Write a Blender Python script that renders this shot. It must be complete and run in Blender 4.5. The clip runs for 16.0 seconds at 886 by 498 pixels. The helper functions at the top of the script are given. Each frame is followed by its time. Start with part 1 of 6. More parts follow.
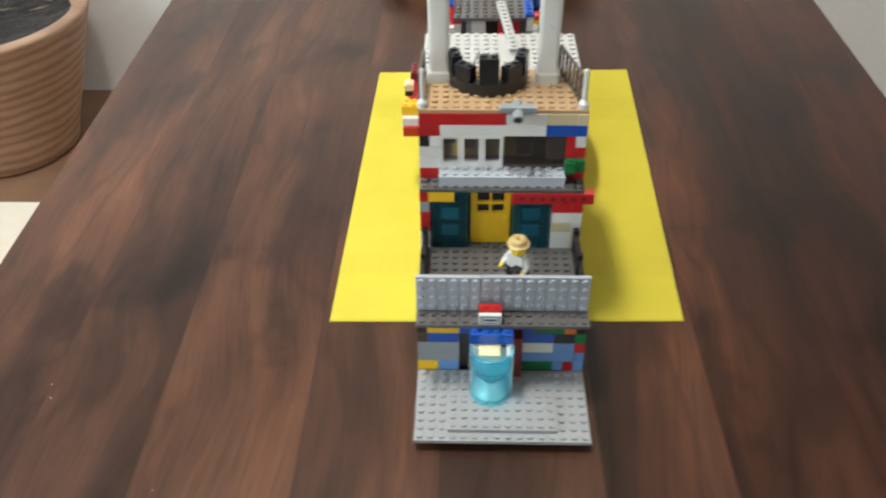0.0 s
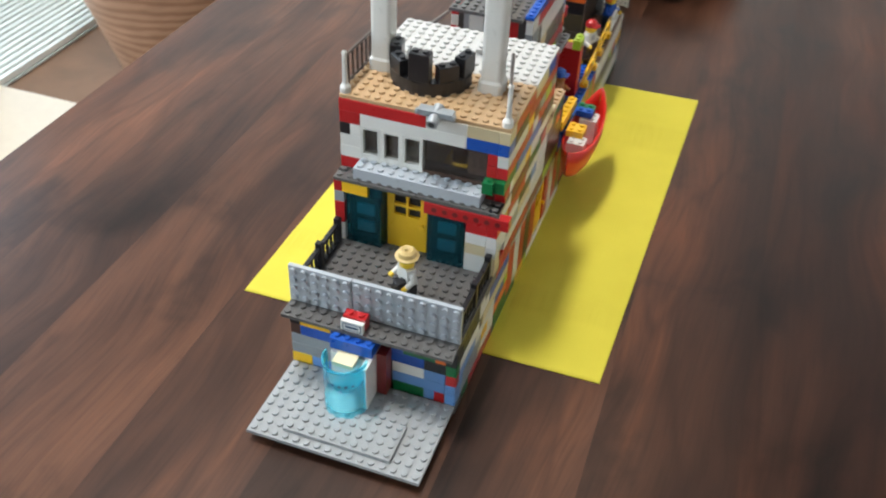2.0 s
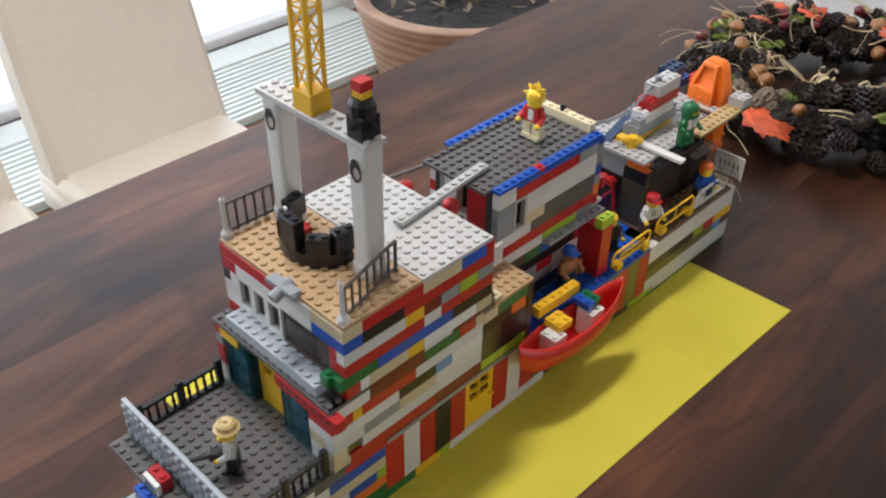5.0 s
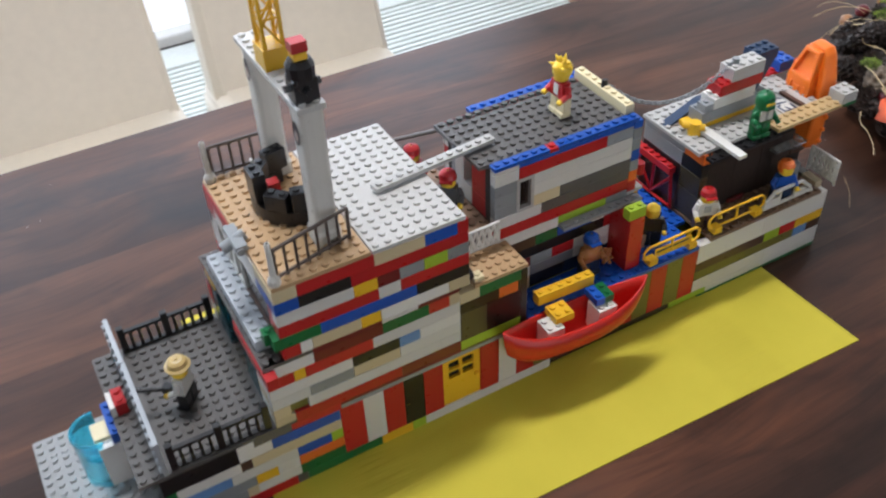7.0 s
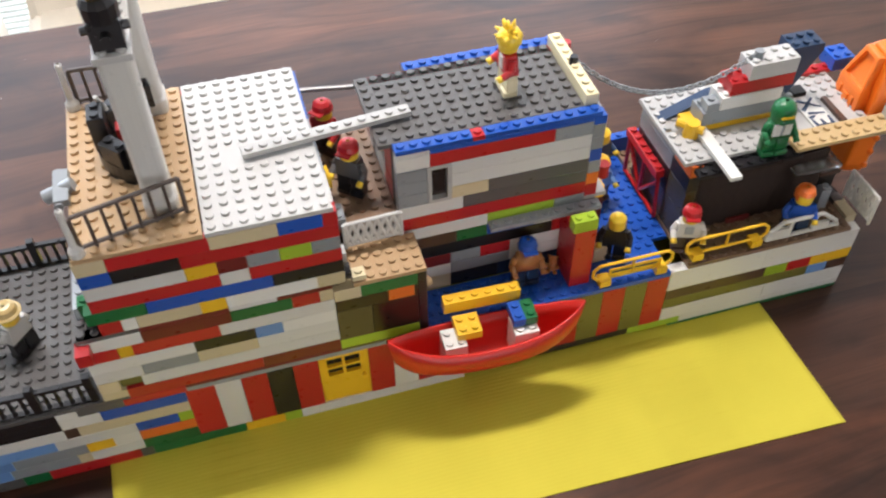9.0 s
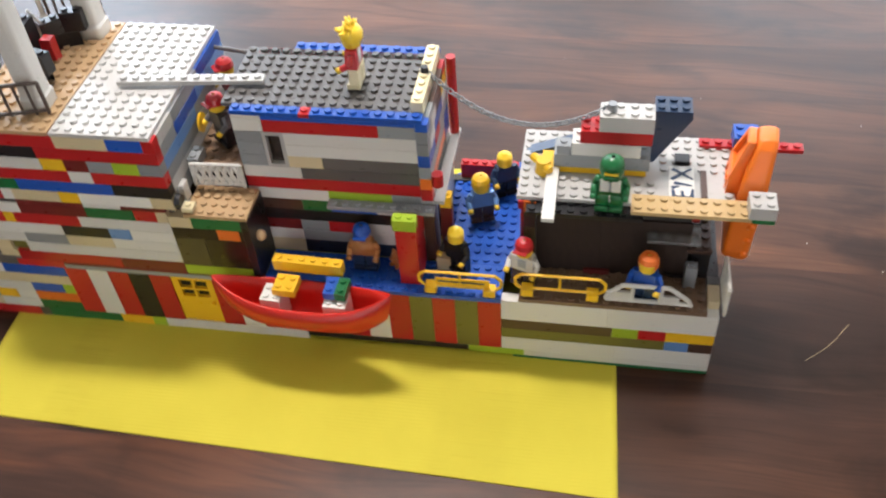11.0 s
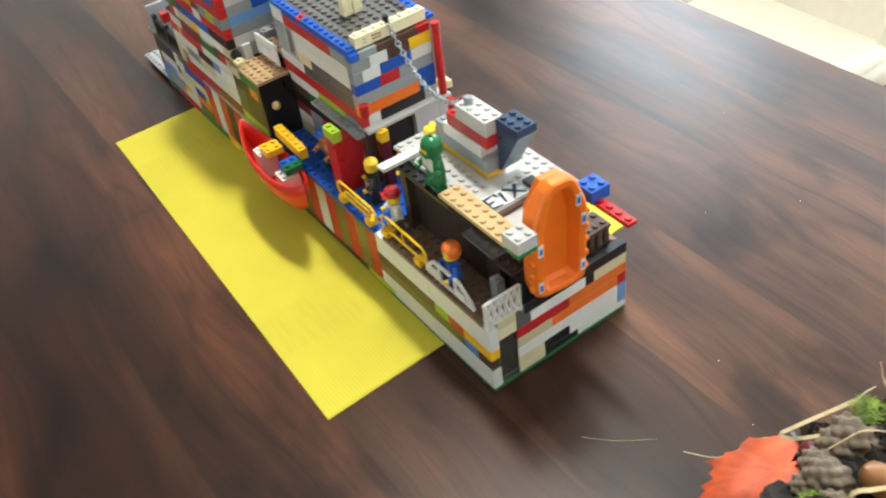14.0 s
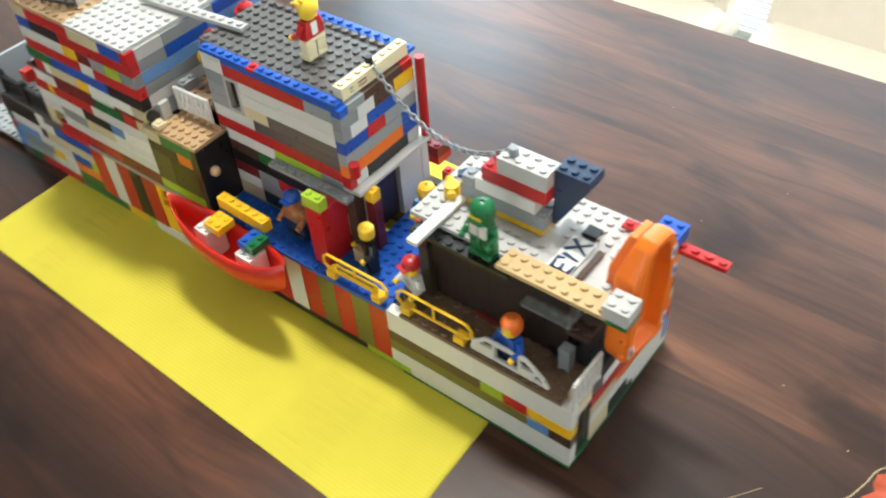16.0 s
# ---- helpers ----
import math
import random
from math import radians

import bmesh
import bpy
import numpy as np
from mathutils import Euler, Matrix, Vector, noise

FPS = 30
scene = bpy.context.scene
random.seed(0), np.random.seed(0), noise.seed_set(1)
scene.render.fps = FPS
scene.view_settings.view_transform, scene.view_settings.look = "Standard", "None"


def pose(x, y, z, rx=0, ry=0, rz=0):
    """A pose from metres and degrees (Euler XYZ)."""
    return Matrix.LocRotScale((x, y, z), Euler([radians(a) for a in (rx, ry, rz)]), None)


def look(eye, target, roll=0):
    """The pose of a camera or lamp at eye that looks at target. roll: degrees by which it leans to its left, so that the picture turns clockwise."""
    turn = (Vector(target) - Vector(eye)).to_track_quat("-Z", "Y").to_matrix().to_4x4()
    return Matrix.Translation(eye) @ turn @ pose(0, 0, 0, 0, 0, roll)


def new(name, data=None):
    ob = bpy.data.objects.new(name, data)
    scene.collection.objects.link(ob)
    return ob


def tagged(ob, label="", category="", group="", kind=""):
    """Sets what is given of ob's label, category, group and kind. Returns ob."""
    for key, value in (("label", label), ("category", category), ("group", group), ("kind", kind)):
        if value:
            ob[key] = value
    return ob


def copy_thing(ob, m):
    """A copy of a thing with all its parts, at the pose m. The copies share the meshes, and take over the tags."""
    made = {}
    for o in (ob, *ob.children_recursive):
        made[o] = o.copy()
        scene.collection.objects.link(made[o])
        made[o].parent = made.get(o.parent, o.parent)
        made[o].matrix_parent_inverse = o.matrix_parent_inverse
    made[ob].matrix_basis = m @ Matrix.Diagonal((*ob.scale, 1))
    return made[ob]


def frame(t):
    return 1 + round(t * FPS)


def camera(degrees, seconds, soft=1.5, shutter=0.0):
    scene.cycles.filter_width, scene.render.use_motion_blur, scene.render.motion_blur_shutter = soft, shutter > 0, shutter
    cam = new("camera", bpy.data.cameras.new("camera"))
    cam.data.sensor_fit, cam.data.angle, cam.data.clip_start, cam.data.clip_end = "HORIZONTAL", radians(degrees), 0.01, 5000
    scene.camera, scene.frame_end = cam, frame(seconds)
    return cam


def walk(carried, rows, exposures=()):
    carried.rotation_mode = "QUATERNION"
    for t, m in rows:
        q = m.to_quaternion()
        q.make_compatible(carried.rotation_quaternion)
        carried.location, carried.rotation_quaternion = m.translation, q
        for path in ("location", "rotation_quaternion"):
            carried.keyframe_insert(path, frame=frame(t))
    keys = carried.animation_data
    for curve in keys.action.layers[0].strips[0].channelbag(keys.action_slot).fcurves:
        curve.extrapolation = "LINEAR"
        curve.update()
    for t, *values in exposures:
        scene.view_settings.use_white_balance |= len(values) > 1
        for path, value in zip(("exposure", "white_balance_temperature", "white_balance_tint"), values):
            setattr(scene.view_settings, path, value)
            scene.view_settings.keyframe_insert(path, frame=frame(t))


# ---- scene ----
cam = camera(51.37, 16.0, soft=2.1, shutter=0.45)
PATH = [
    (0, (-0.0273, -0.4408, 0.5243), (-0.0773, 1.142, -0.6973), -0.61),
    (0.5, (0.0553, -0.4853, 0.5236), (-0.0707, 1.1349, -0.6422), 0.11),
    (1, (0.1017, -0.5005, 0.5332), (-0.1396, 1.102, -0.639), -0.34),
    (1.5, (0.1386, -0.4494, 0.5368), (-0.1729, 1.1234, -0.6587), -0.85),
    (2, (0.1894, -0.3528, 0.5132), (-0.2941, 1.1241, -0.7457), 2.44),
    (2.5, (0.2278, -0.3103, 0.5226), (-0.4106, 1.063, -0.7837), 1.27),
    (3, (0.3342, -0.2821, 0.5226), (-0.5455, 0.9738, -0.7615), 1.06),
    (3.5, (0.4101, -0.2728, 0.5459), (-0.5977, 0.9215, -0.7024), 1.68),
    (4, (0.4304, -0.2133, 0.5503), (-0.5895, 0.9895, -0.6798), 1.63),
    (4.5, (0.4031, -0.1325, 0.5555), (-0.6575, 1.0437, -0.6659), 1.20),
    (4.7, (0.3912, -0.1118, 0.553), (-0.6953, 1.0572, -0.6525), 1.12),
    (6.8, (0.4406, 0.0659, 0.5546), (-0.8582, 0.844, -0.7522), -2.68),
    (7, (0.4646, 0.0736, 0.554), (-0.8783, 0.7805, -0.7486), -2.59),
    (7.5, (0.4959, 0.0956, 0.5584), (-0.9123, 0.701, -0.7263), -1.78),
    (8, (0.4591, 0.1511, 0.5558), (-0.9518, 0.6589, -0.7676), -2.02),
    (8.5, (0.42, 0.2109, 0.5331), (-0.9423, 0.6215, -0.8725), -1.87),
    (9, (0.4093, 0.2645, 0.5261), (-0.8913, 0.6314, -0.9483), -0.76),
    (9.2, (0.4158, 0.2817, 0.5276), (-0.9016, 0.6119, -0.9405), -0.49),
    (11.3, (0.4753, 0.625, 0.5322), (-0.8686, 0.2212, -0.8929), -3.79),
    (11.5, (0.4561, 0.6572, 0.5282), (-0.8583, 0.1881, -0.9043), -2.93),
    (12, (0.4056, 0.7238, 0.5241), (-0.7686, 0.0948, -0.9678), -3.65),
    (12.5, (0.3864, 0.8082, 0.5052), (-0.6876, 0.0307, -0.9922), -2.31),
    (13, (0.3505, 0.9208, 0.5183), (-0.5224, -0.2248, -0.8694), -7.36),
    (13.5, (0.3267, 0.9797, 0.5172), (-0.4408, -0.2895, -0.8245), -8.20),
    (14, (0.2992, 1.0202, 0.5175), (-0.4628, -0.2746, -0.8027), -8.36),
    (14.5, (0.2896, 1.0345, 0.5162), (-0.4951, -0.2479, -0.8027), -8.08),
    (15, (0.2869, 1.0206, 0.5154), (-0.5239, -0.2503, -0.7988), -8.14),
    (15.5, (0.3006, 0.9505, 0.514), (-0.5797, -0.2377, -0.8326), -7.64),
    (16, (0.3467, 0.8184, 0.5139), (-0.7344, -0.114, -0.8867), -4.74),
]
walk(cam, [(t, look(eye, target, roll)) for t, eye, target, roll in PATH], [(0.0, -0.3, 6550, 8), (0.6, -0.2, 6250, 8), (1.5, -0.17, 6150, 8), (2.0, -0.17, 6200, 9), (2.5, -0.07, 6200, 12), (3.0, -0.22, 6200, 12), (3.5, -0.25, 6150, 13), (4.5, -0.55, 6250, 15), (8.0, -0.5, 5950, 14), (9.0, -0.1, 6350, 16), (11.5, -0.05, 6500, 14), (12.0, 0.2, 6150, 7), (13.0, 0.23, 5950, 4), (14.5, 0.12, 6500, 4), (15.5, 0.02, 6450, 4), (16.0, 0.18, 6250, 5)])

# ---- light ----
def world_light():
    w = bpy.data.worlds.new("sky")
    scene.world = w
    w.use_nodes = True
    nt = w.node_tree
    sky = nt.nodes.new("ShaderNodeTexSky")
    sky.sky_type = "NISHITA"
    sky.sun_disc = False
    sky.sun_elevation, sky.sun_rotation = radians(40), radians(-70)
    nt.nodes["Background"].inputs["Strength"].default_value = 0.12
    nt.links.new(sky.outputs[0], nt.nodes["Background"].inputs[0])


world_light()


def area_lamp(name, eye, target, size_x, size_y, power, colour):
    lamp = bpy.data.lights.new(name, "AREA")
    lamp.shape, lamp.size, lamp.size_y, lamp.energy, lamp.color = "RECTANGLE", size_x, size_y, power, colour
    ob = new(name, lamp)
    ob.matrix_world = look(eye, target)
    return ob


# added fill lamp on the unseen side, then daylight in the long window wall
area_lamp("side_fill_light", (2.66, 0.45, 0.15), (0.0, 0.45, 0.10), 1.4, 1.6, 1.5, (1.0, 0.97, 0.92))
area_lamp("window_light", (-2.05, -1.15, 1.20), (0.0, -1.15, 1.15), 0.8, 0.95, 31, (0.70, 0.86, 1.0))
area_lamp("window_light", (-2.05, 0.50, 0.75), (0.0, 0.50, 0.70), 2.4, 1.8, 37, (0.77, 0.895, 1.0))
# a long ceiling light over the table and a small one past its end
area_lamp("ceiling_light", (-0.36, 0.28, 1.80), (-0.36, 0.28, 0.0), 0.16, 0.48, 37, (1.0, 0.95, 0.89))
area_lamp("ceiling_light", (0.10, 1.45, 1.80), (0.10, 1.45, 0.0), 0.35, 0.35, 1.7, (1.0, 0.86, 0.68))

# ---- materials ----
U = 0.008   # stud pitch
P = 0.0032  # plate height
COLOURS = {
    "R": (0.47, 0.016, 0.018), "W": (0.69, 0.68, 0.635), "B": (0.012, 0.085, 0.42), "Y": (0.85, 0.50, 0.02),
    "K": (0.013, 0.013, 0.015), "G": (0.006, 0.14, 0.04), "D": (0.105, 0.10, 0.095), "L": (0.50, 0.495, 0.475),
    "S": (0.27, 0.29, 0.30), "T": (0.62, 0.52, 0.32), "N": (0.075, 0.040, 0.028), "M": (0.16, 0.016, 0.016),
    "O": (0.80, 0.17, 0.025), "I": (0.36, 0.52, 0.035), "A": (0.14, 0.29, 0.58), "V": (0.16, 0.15, 0.035),
    "C": (0.45, 0.30, 0.16), "U": (0.02, 0.045, 0.10), "E": (0.75, 0.66, 0.42), "X": (0.50, 0.40, 0.36), "H": (0.40, 0.43, 0.46),
}
COLOURS["v"] = (0.075, 0.060, 0.030)
COLOURS["n"] = (0.022, 0.013, 0.010)
COLOURS["t"] = (0.52, 0.37, 0.18)
COLOURS["l"] = (0.36, 0.37, 0.37)
COLOURS["Q"] = (0.23, 0.145, 0.09)
_mats = {}


def nodes_of(name):
    m = bpy.data.materials.new(name)
    m.use_nodes = True
    return m, m.node_tree, m.node_tree.nodes["Principled BSDF"]


def plastic(key):
    """Moulded toy plastic: slight tone change from piece to piece, fine scuffs in the gloss."""
    if key in _mats:
        return _mats[key]
    m, nt, b = nodes_of("plastic_" + key)
    c = COLOURS[key]
    info = nt.nodes.new("ShaderNodeObjectInfo")
    hsv = nt.nodes.new("ShaderNodeHueSaturation")
    hsv.inputs["Color"].default_value = (*c, 1)
    mr = nt.nodes.new("ShaderNodeMapRange")
    mr.inputs["To Min"].default_value, mr.inputs["To Max"].default_value = 0.88, 1.08
    nt.links.new(info.outputs["Random"], mr.inputs["Value"])
    nt.links.new(mr.outputs[0], hsv.inputs["Value"])
    nt.links.new(hsv.outputs[0], b.inputs["Base Color"])
    tc = nt.nodes.new("ShaderNodeTexCoord")
    n1 = nt.nodes.new("ShaderNodeTexNoise")
    n1.inputs["Scale"].default_value, n1.inputs["Detail"].default_value = 220, 4
    nt.links.new(tc.outputs["Object"], n1.inputs["Vector"])
    r = nt.nodes.new("ShaderNodeMapRange")
    r.inputs["To Min"].default_value, r.inputs["To Max"].default_value = 0.20, 0.42
    nt.links.new(n1.outputs[0], r.inputs["Value"])
    nt.links.new(r.outputs[0], b.inputs["Roughness"])
    bump = nt.nodes.new("ShaderNodeBump")
    bump.inputs["Strength"].default_value, bump.inputs["Distance"].default_value = 0.06, 0.0004
    nt.links.new(n1.outputs[0], bump.inputs["Height"])
    nt.links.new(bump.outputs[0], b.inputs["Normal"])
    b.inputs["IOR"].default_value = 1.5
    _mats[key] = m
    return m


def clear(key, colour, rough=0.08, through_share=1.0):
    if key in _mats:
        return _mats[key]
    m, nt, b = nodes_of("clear_" + key)
    b.inputs["Base Color"].default_value = (*colour, 1)
    b.inputs["Transmission Weight"].default_value = through_share
    b.inputs["Roughness"].default_value = rough
    b.inputs["IOR"].default_value = 1.25
    _mats[key] = m
    return m


def mapped(nt, scale, kind="Object"):
    tc = nt.nodes.new("ShaderNodeTexCoord")
    mp = nt.nodes.new("ShaderNodeMapping")
    mp.inputs["Scale"].default_value = scale
    nt.links.new(tc.outputs[kind], mp.inputs["Vector"])
    return mp


def noise_node(nt, vec, scale, detail=4, rough=0.5, dist=0.0):
    n = nt.nodes.new("ShaderNodeTexNoise")
    n.inputs["Scale"].default_value, n.inputs["Detail"].default_value = scale, detail
    n.inputs["Roughness"].default_value, n.inputs["Distortion"].default_value = rough, dist
    nt.links.new(vec.outputs[0], n.inputs["Vector"])
    return n


def ramp_node(nt, fac, stops):
    r = nt.nodes.new("ShaderNodeValToRGB")
    while len(r.color_ramp.elements) < len(stops):
        r.color_ramp.elements.new(0.5)
    for e, (pos, col) in zip(r.color_ramp.elements, stops):
        e.position, e.color = pos, (*col, 1)
    nt.links.new(fac, r.inputs["Fac"])
    return r


def mix_node(nt, a, b, fac, mode="MIX"):
    m = nt.nodes.new("ShaderNodeMix")
    m.data_type, m.blend_type = "RGBA", mode
    for sock, val in ((m.inputs[0], fac), (m.inputs[6], a), (m.inputs[7], b)):
        if isinstance(val, (int, float)):
            sock.default_value = val
        elif isinstance(val, tuple):
            sock.default_value = (*val, 1)
        else:
            nt.links.new(val, sock)
    return m


def simple(key, colour, rough=0.6, noise_scale=60, var=0.12, bump=0.0, metal=0.0):
    """A plain surface with two scales of tone and a fine relief."""
    if key in _mats:
        return _mats[key]
    m, nt, b = nodes_of(key)
    v = mapped(nt, (1, 1, 1))
    n1, n2 = noise_node(nt, v, noise_scale, 6), noise_node(nt, v, noise_scale * 0.12, 3)
    lo = tuple(c * (1 - var) for c in colour)
    hi = tuple(min(1, c * (1 + var)) for c in colour)
    r = ramp_node(nt, n1.outputs[0], [(0.3, lo), (0.7, hi)])
    r2 = ramp_node(nt, n2.outputs[0], [(0.3, (1 - var,) * 3), (0.7, (1, 1, 1))])
    mx = mix_node(nt, r.outputs[0], r2.outputs[0], 1.0, "MULTIPLY")
    nt.links.new(mx.outputs[2], b.inputs["Base Color"])
    b.inputs["Roughness"].default_value, b.inputs["Metallic"].default_value = rough, metal
    if bump:
        bp = nt.nodes.new("ShaderNodeBump")
        bp.inputs["Strength"].default_value, bp.inputs["Distance"].default_value = 0.5, bump
        nt.links.new(n1.outputs[0], bp.inputs["Height"])
        nt.links.new(bp.outputs[0], b.inputs["Normal"])
    _mats[key] = m
    return m


def table_wood():
    m, nt, b = nodes_of("dark_sheesham_wood")
    v = mapped(nt, (1, 1, 1))
    info = nt.nodes.new("ShaderNodeObjectInfo")
    shift = nt.nodes.new("ShaderNodeVectorMath")
    shift.operation = "MULTIPLY_ADD"
    comb = nt.nodes.new("ShaderNodeCombineXYZ")
    for i in range(3):
        nt.links.new(info.outputs["Random"], comb.inputs[i])
    nt.links.new(comb.outputs[0], shift.inputs[0])
    shift.inputs[1].default_value = (7.0, 13.0, 5.0)
    nt.links.new(v.outputs[0], shift.inputs[2])

    # a slow bend in the grain, so that the streaks flow round soft figures
    slow = nt.nodes.new("ShaderNodeMapping")
    slow.inputs["Scale"].default_value = (5.0, 2.4, 1)
    nt.links.new(shift.outputs[0], slow.inputs["Vector"])
    bend = noise_node(nt, slow, 1.0, 2, 0.45)
    warp = nt.nodes.new("ShaderNodeVectorMath")
    warp.operation = "MULTIPLY_ADD"
    nt.links.new(bend.outputs["Color"], warp.inputs[0])
    warp.inputs[1].default_value = (0.11, 0.06, 0.0)
    nt.links.new(shift.outputs[0], warp.inputs[2])

    def stretched(scale):
        mp = nt.nodes.new("ShaderNodeMapping")
        mp.inputs["Scale"].default_value = scale
        nt.links.new(warp.outputs[0], mp.inputs["Vector"])
        return mp
    broad = noise_node(nt, stretched((7.0, 1.1, 1)), 1.7, 4, 0.55)
    streak = noise_node(nt, stretched((22, 1.7, 1)), 1.6, 4, 0.6)
    knot = noise_node(nt, stretched((8, 4.4, 1)), 1.6, 5, 0.55, 0.3)
    vein = noise_node(nt, stretched((9.0, 1.3, 1)), 1.3, 2, 0.4)
    fine = noise_node(nt, stretched((120, 5.0, 1)), 1.6, 4, 0.65)
    pore = noise_node(nt, stretched((420, 20, 1)), 1.0, 2, 0.5)
    cloud = noise_node(nt, stretched((3.0, 1.6, 1)), 1.2, 2, 0.5)
    c1 = ramp_node(nt, broad.outputs[0], [(0.30, (0.025, 0.0110, 0.0066)), (0.44, (0.042, 0.0182, 0.0102)), (0.56, (0.064, 0.0278, 0.0150)), (0.70, (0.100, 0.0445, 0.0240))])
    layers = (
        ramp_node(nt, streak.outputs[0], [(0.30, (0.72, 0.70, 0.70)), (0.52, (0.97, 0.96, 0.96)), (0.62, (1.12, 1.09, 1.06)), (0.74, (1.50, 1.40, 1.25))]),
        ramp_node(nt, fine.outputs[0], [(0.30, (0.84, 0.83, 0.83)), (0.55, (1.0, 1.0, 1.0)), (0.75, (1.10, 1.09, 1.08))]),
        ramp_node(nt, pore.outputs[0], [(0.34, (0.84, 0.83, 0.83)), (0.50, (1, 1, 1))]),
        ramp_node(nt, knot.outputs[0], [(0.32, (0.44, 0.43, 0.45)), (0.45, (0.95, 0.94, 0.94)), (0.70, (1.24, 1.18, 1.12))]),
        ramp_node(nt, cloud.outputs[0], [(0.32, (0.84, 0.86, 0.89)), (0.68, (1.10, 1.07, 1.04))]),
        # thin dark growth lines
        ramp_node(nt, vein.outputs[0], [(0.425, (1, 1, 1)), (0.44, (0.72, 0.70, 0.70)), (0.46, (1, 1, 1)), (0.545, (1, 1, 1)), (0.56, (0.76, 0.74, 0.74)), (0.59, (1.06, 1.05, 1.04))]),
    )
    out = c1.outputs[0]
    for layer in layers:
        out = mix_node(nt, out, layer.outputs[0], 1.0, "MULTIPLY").outputs[2]
    tone = nt.nodes.new("ShaderNodeMapRange")
    tone.inputs["To Min"].default_value, tone.inputs["To Max"].default_value = 0.92, 1.08
    nt.links.new(info.outputs["Random"], tone.inputs["Value"])
    board = mix_node(nt, out, info.outputs["Color"], 1.0, "MULTIPLY")
    hsv = nt.nodes.new("ShaderNodeHueSaturation")
    nt.links.new(board.outputs[2], hsv.inputs["Color"])
    nt.links.new(tone.outputs[0], hsv.inputs["Value"])
    nt.links.new(hsv.outputs[0], b.inputs["Base Color"])
    b.inputs["Specular IOR Level"].default_value = 0.28
    rr = ramp_node(nt, knot.outputs[0], [(0.3, (0.29,) * 3), (0.7, (0.37,) * 3)])
    nt.links.new(rr.outputs[0], b.inputs["Roughness"])
    bp = nt.nodes.new("ShaderNodeBump")
    bp.inputs["Strength"].default_value, bp.inputs["Distance"].default_value = 0.012, 0.0002
    nt.links.new(pore.outputs[0], bp.inputs["Height"])
    nt.links.new(bp.outputs[0], b.inputs["Normal"])
    return m


WOOD = table_wood()
CEILPAINT = simple("off_white_ceiling_paint", (0.66, 0.64, 0.60), 0.9, 300, 0.03, 0.0004)
BEIGEPAINT = simple("beige_wall_paint", (0.46, 0.41, 0.35), 0.9, 300, 0.04, 0.0004)
LEATHER = simple("cream_leather", (0.76, 0.69, 0.575), 0.5, 60, 0.025, 0.00004)
WALLPAINT = simple("white_wall_paint", (0.80, 0.79, 0.76), 0.9, 300, 0.03, 0.0004)
# the shade inside the ship is put into this dark colour
SHADE_CORE = simple("shaded_inside_plastic", (0.05, 0.045, 0.04), 0.6, 90, 0.2)
CYAN = clear("cyan", (0.12, 0.72, 0.93), 0.03, 0.90)
TEAL = clear("teal", (0.10, 0.42, 0.52), 0.06, 0.92)
SMOKE = clear("smoke", (0.36, 0.29, 0.26), 0.05, 0.93)
STERNGLASS = clear("sternglass", (0.55, 0.52, 0.46), 0.05, 0.93)
PANE = clear("greypane", (0.45, 0.40, 0.36), 0.05, 0.90)
GLASS = clear("clearglass", (0.85, 0.88, 0.86), 0.06, 0.88)


# ---- mesh helpers ----
def part(name, bm, material, parent, label="", smooth=False):
    me = bpy.data.meshes.new(name)
    bm.to_mesh(me)
    bm.free()
    if smooth:
        for p in me.polygons:
            p.use_smooth = True
    ob = new(name, me)
    if material is not None:
        for m in (material if isinstance(material, (list, tuple)) else [material]):
            me.materials.append(m)
    if parent is not None:
        ob.parent = parent
    if label:
        ob["label"] = label
    return ob


def box_into(bm, x0, x1, y0, y1, z0, z1, bevel=0.0):
    r = bmesh.ops.create_cube(bm, size=1.0)
    vs = r["verts"]
    for v in vs:
        v.co = Vector((x0 + (v.co.x + 0.5) * (x1 - x0), y0 + (v.co.y + 0.5) * (y1 - y0), z0 + (v.co.z + 0.5) * (z1 - z0)))
    if bevel:
        es = list({e for v in vs for e in v.link_edges})
        bmesh.ops.bevel(bm, geom=es, offset=bevel, segments=1, affect="EDGES", profile=0.5)
    return bm


def cyl_into(bm, a, b, r0, r1=None, seg=12, caps=True):
    """A round bar from a to b."""
    a, b = Vector(a), Vector(b)
    r1 = r0 if r1 is None else r1
    q = (b - a).to_track_quat("Z", "Y")
    rings = []
    for c, r in ((a, r0), (b, r1)):
        rings.append([bm.verts.new(c + q @ Vector((r * math.cos(2 * math.pi * i / seg), r * math.sin(2 * math.pi * i / seg), 0))) for i in range(seg)])
    for i in range(seg):
        bm.faces.new((rings[0][i], rings[0][(i + 1) % seg], rings[1][(i + 1) % seg], rings[1][i]))
    if caps:
        bm.faces.new(rings[0][::-1])
        bm.faces.new(rings[1])
    return bm


def tube_into(bm, pts, r, seg=8):
    for a, b in zip(pts[:-1], pts[1:]):
        if (Vector(b) - Vector(a)).length > 1e-7:
            cyl_into(bm, a, b, r, r, seg)
    return bm


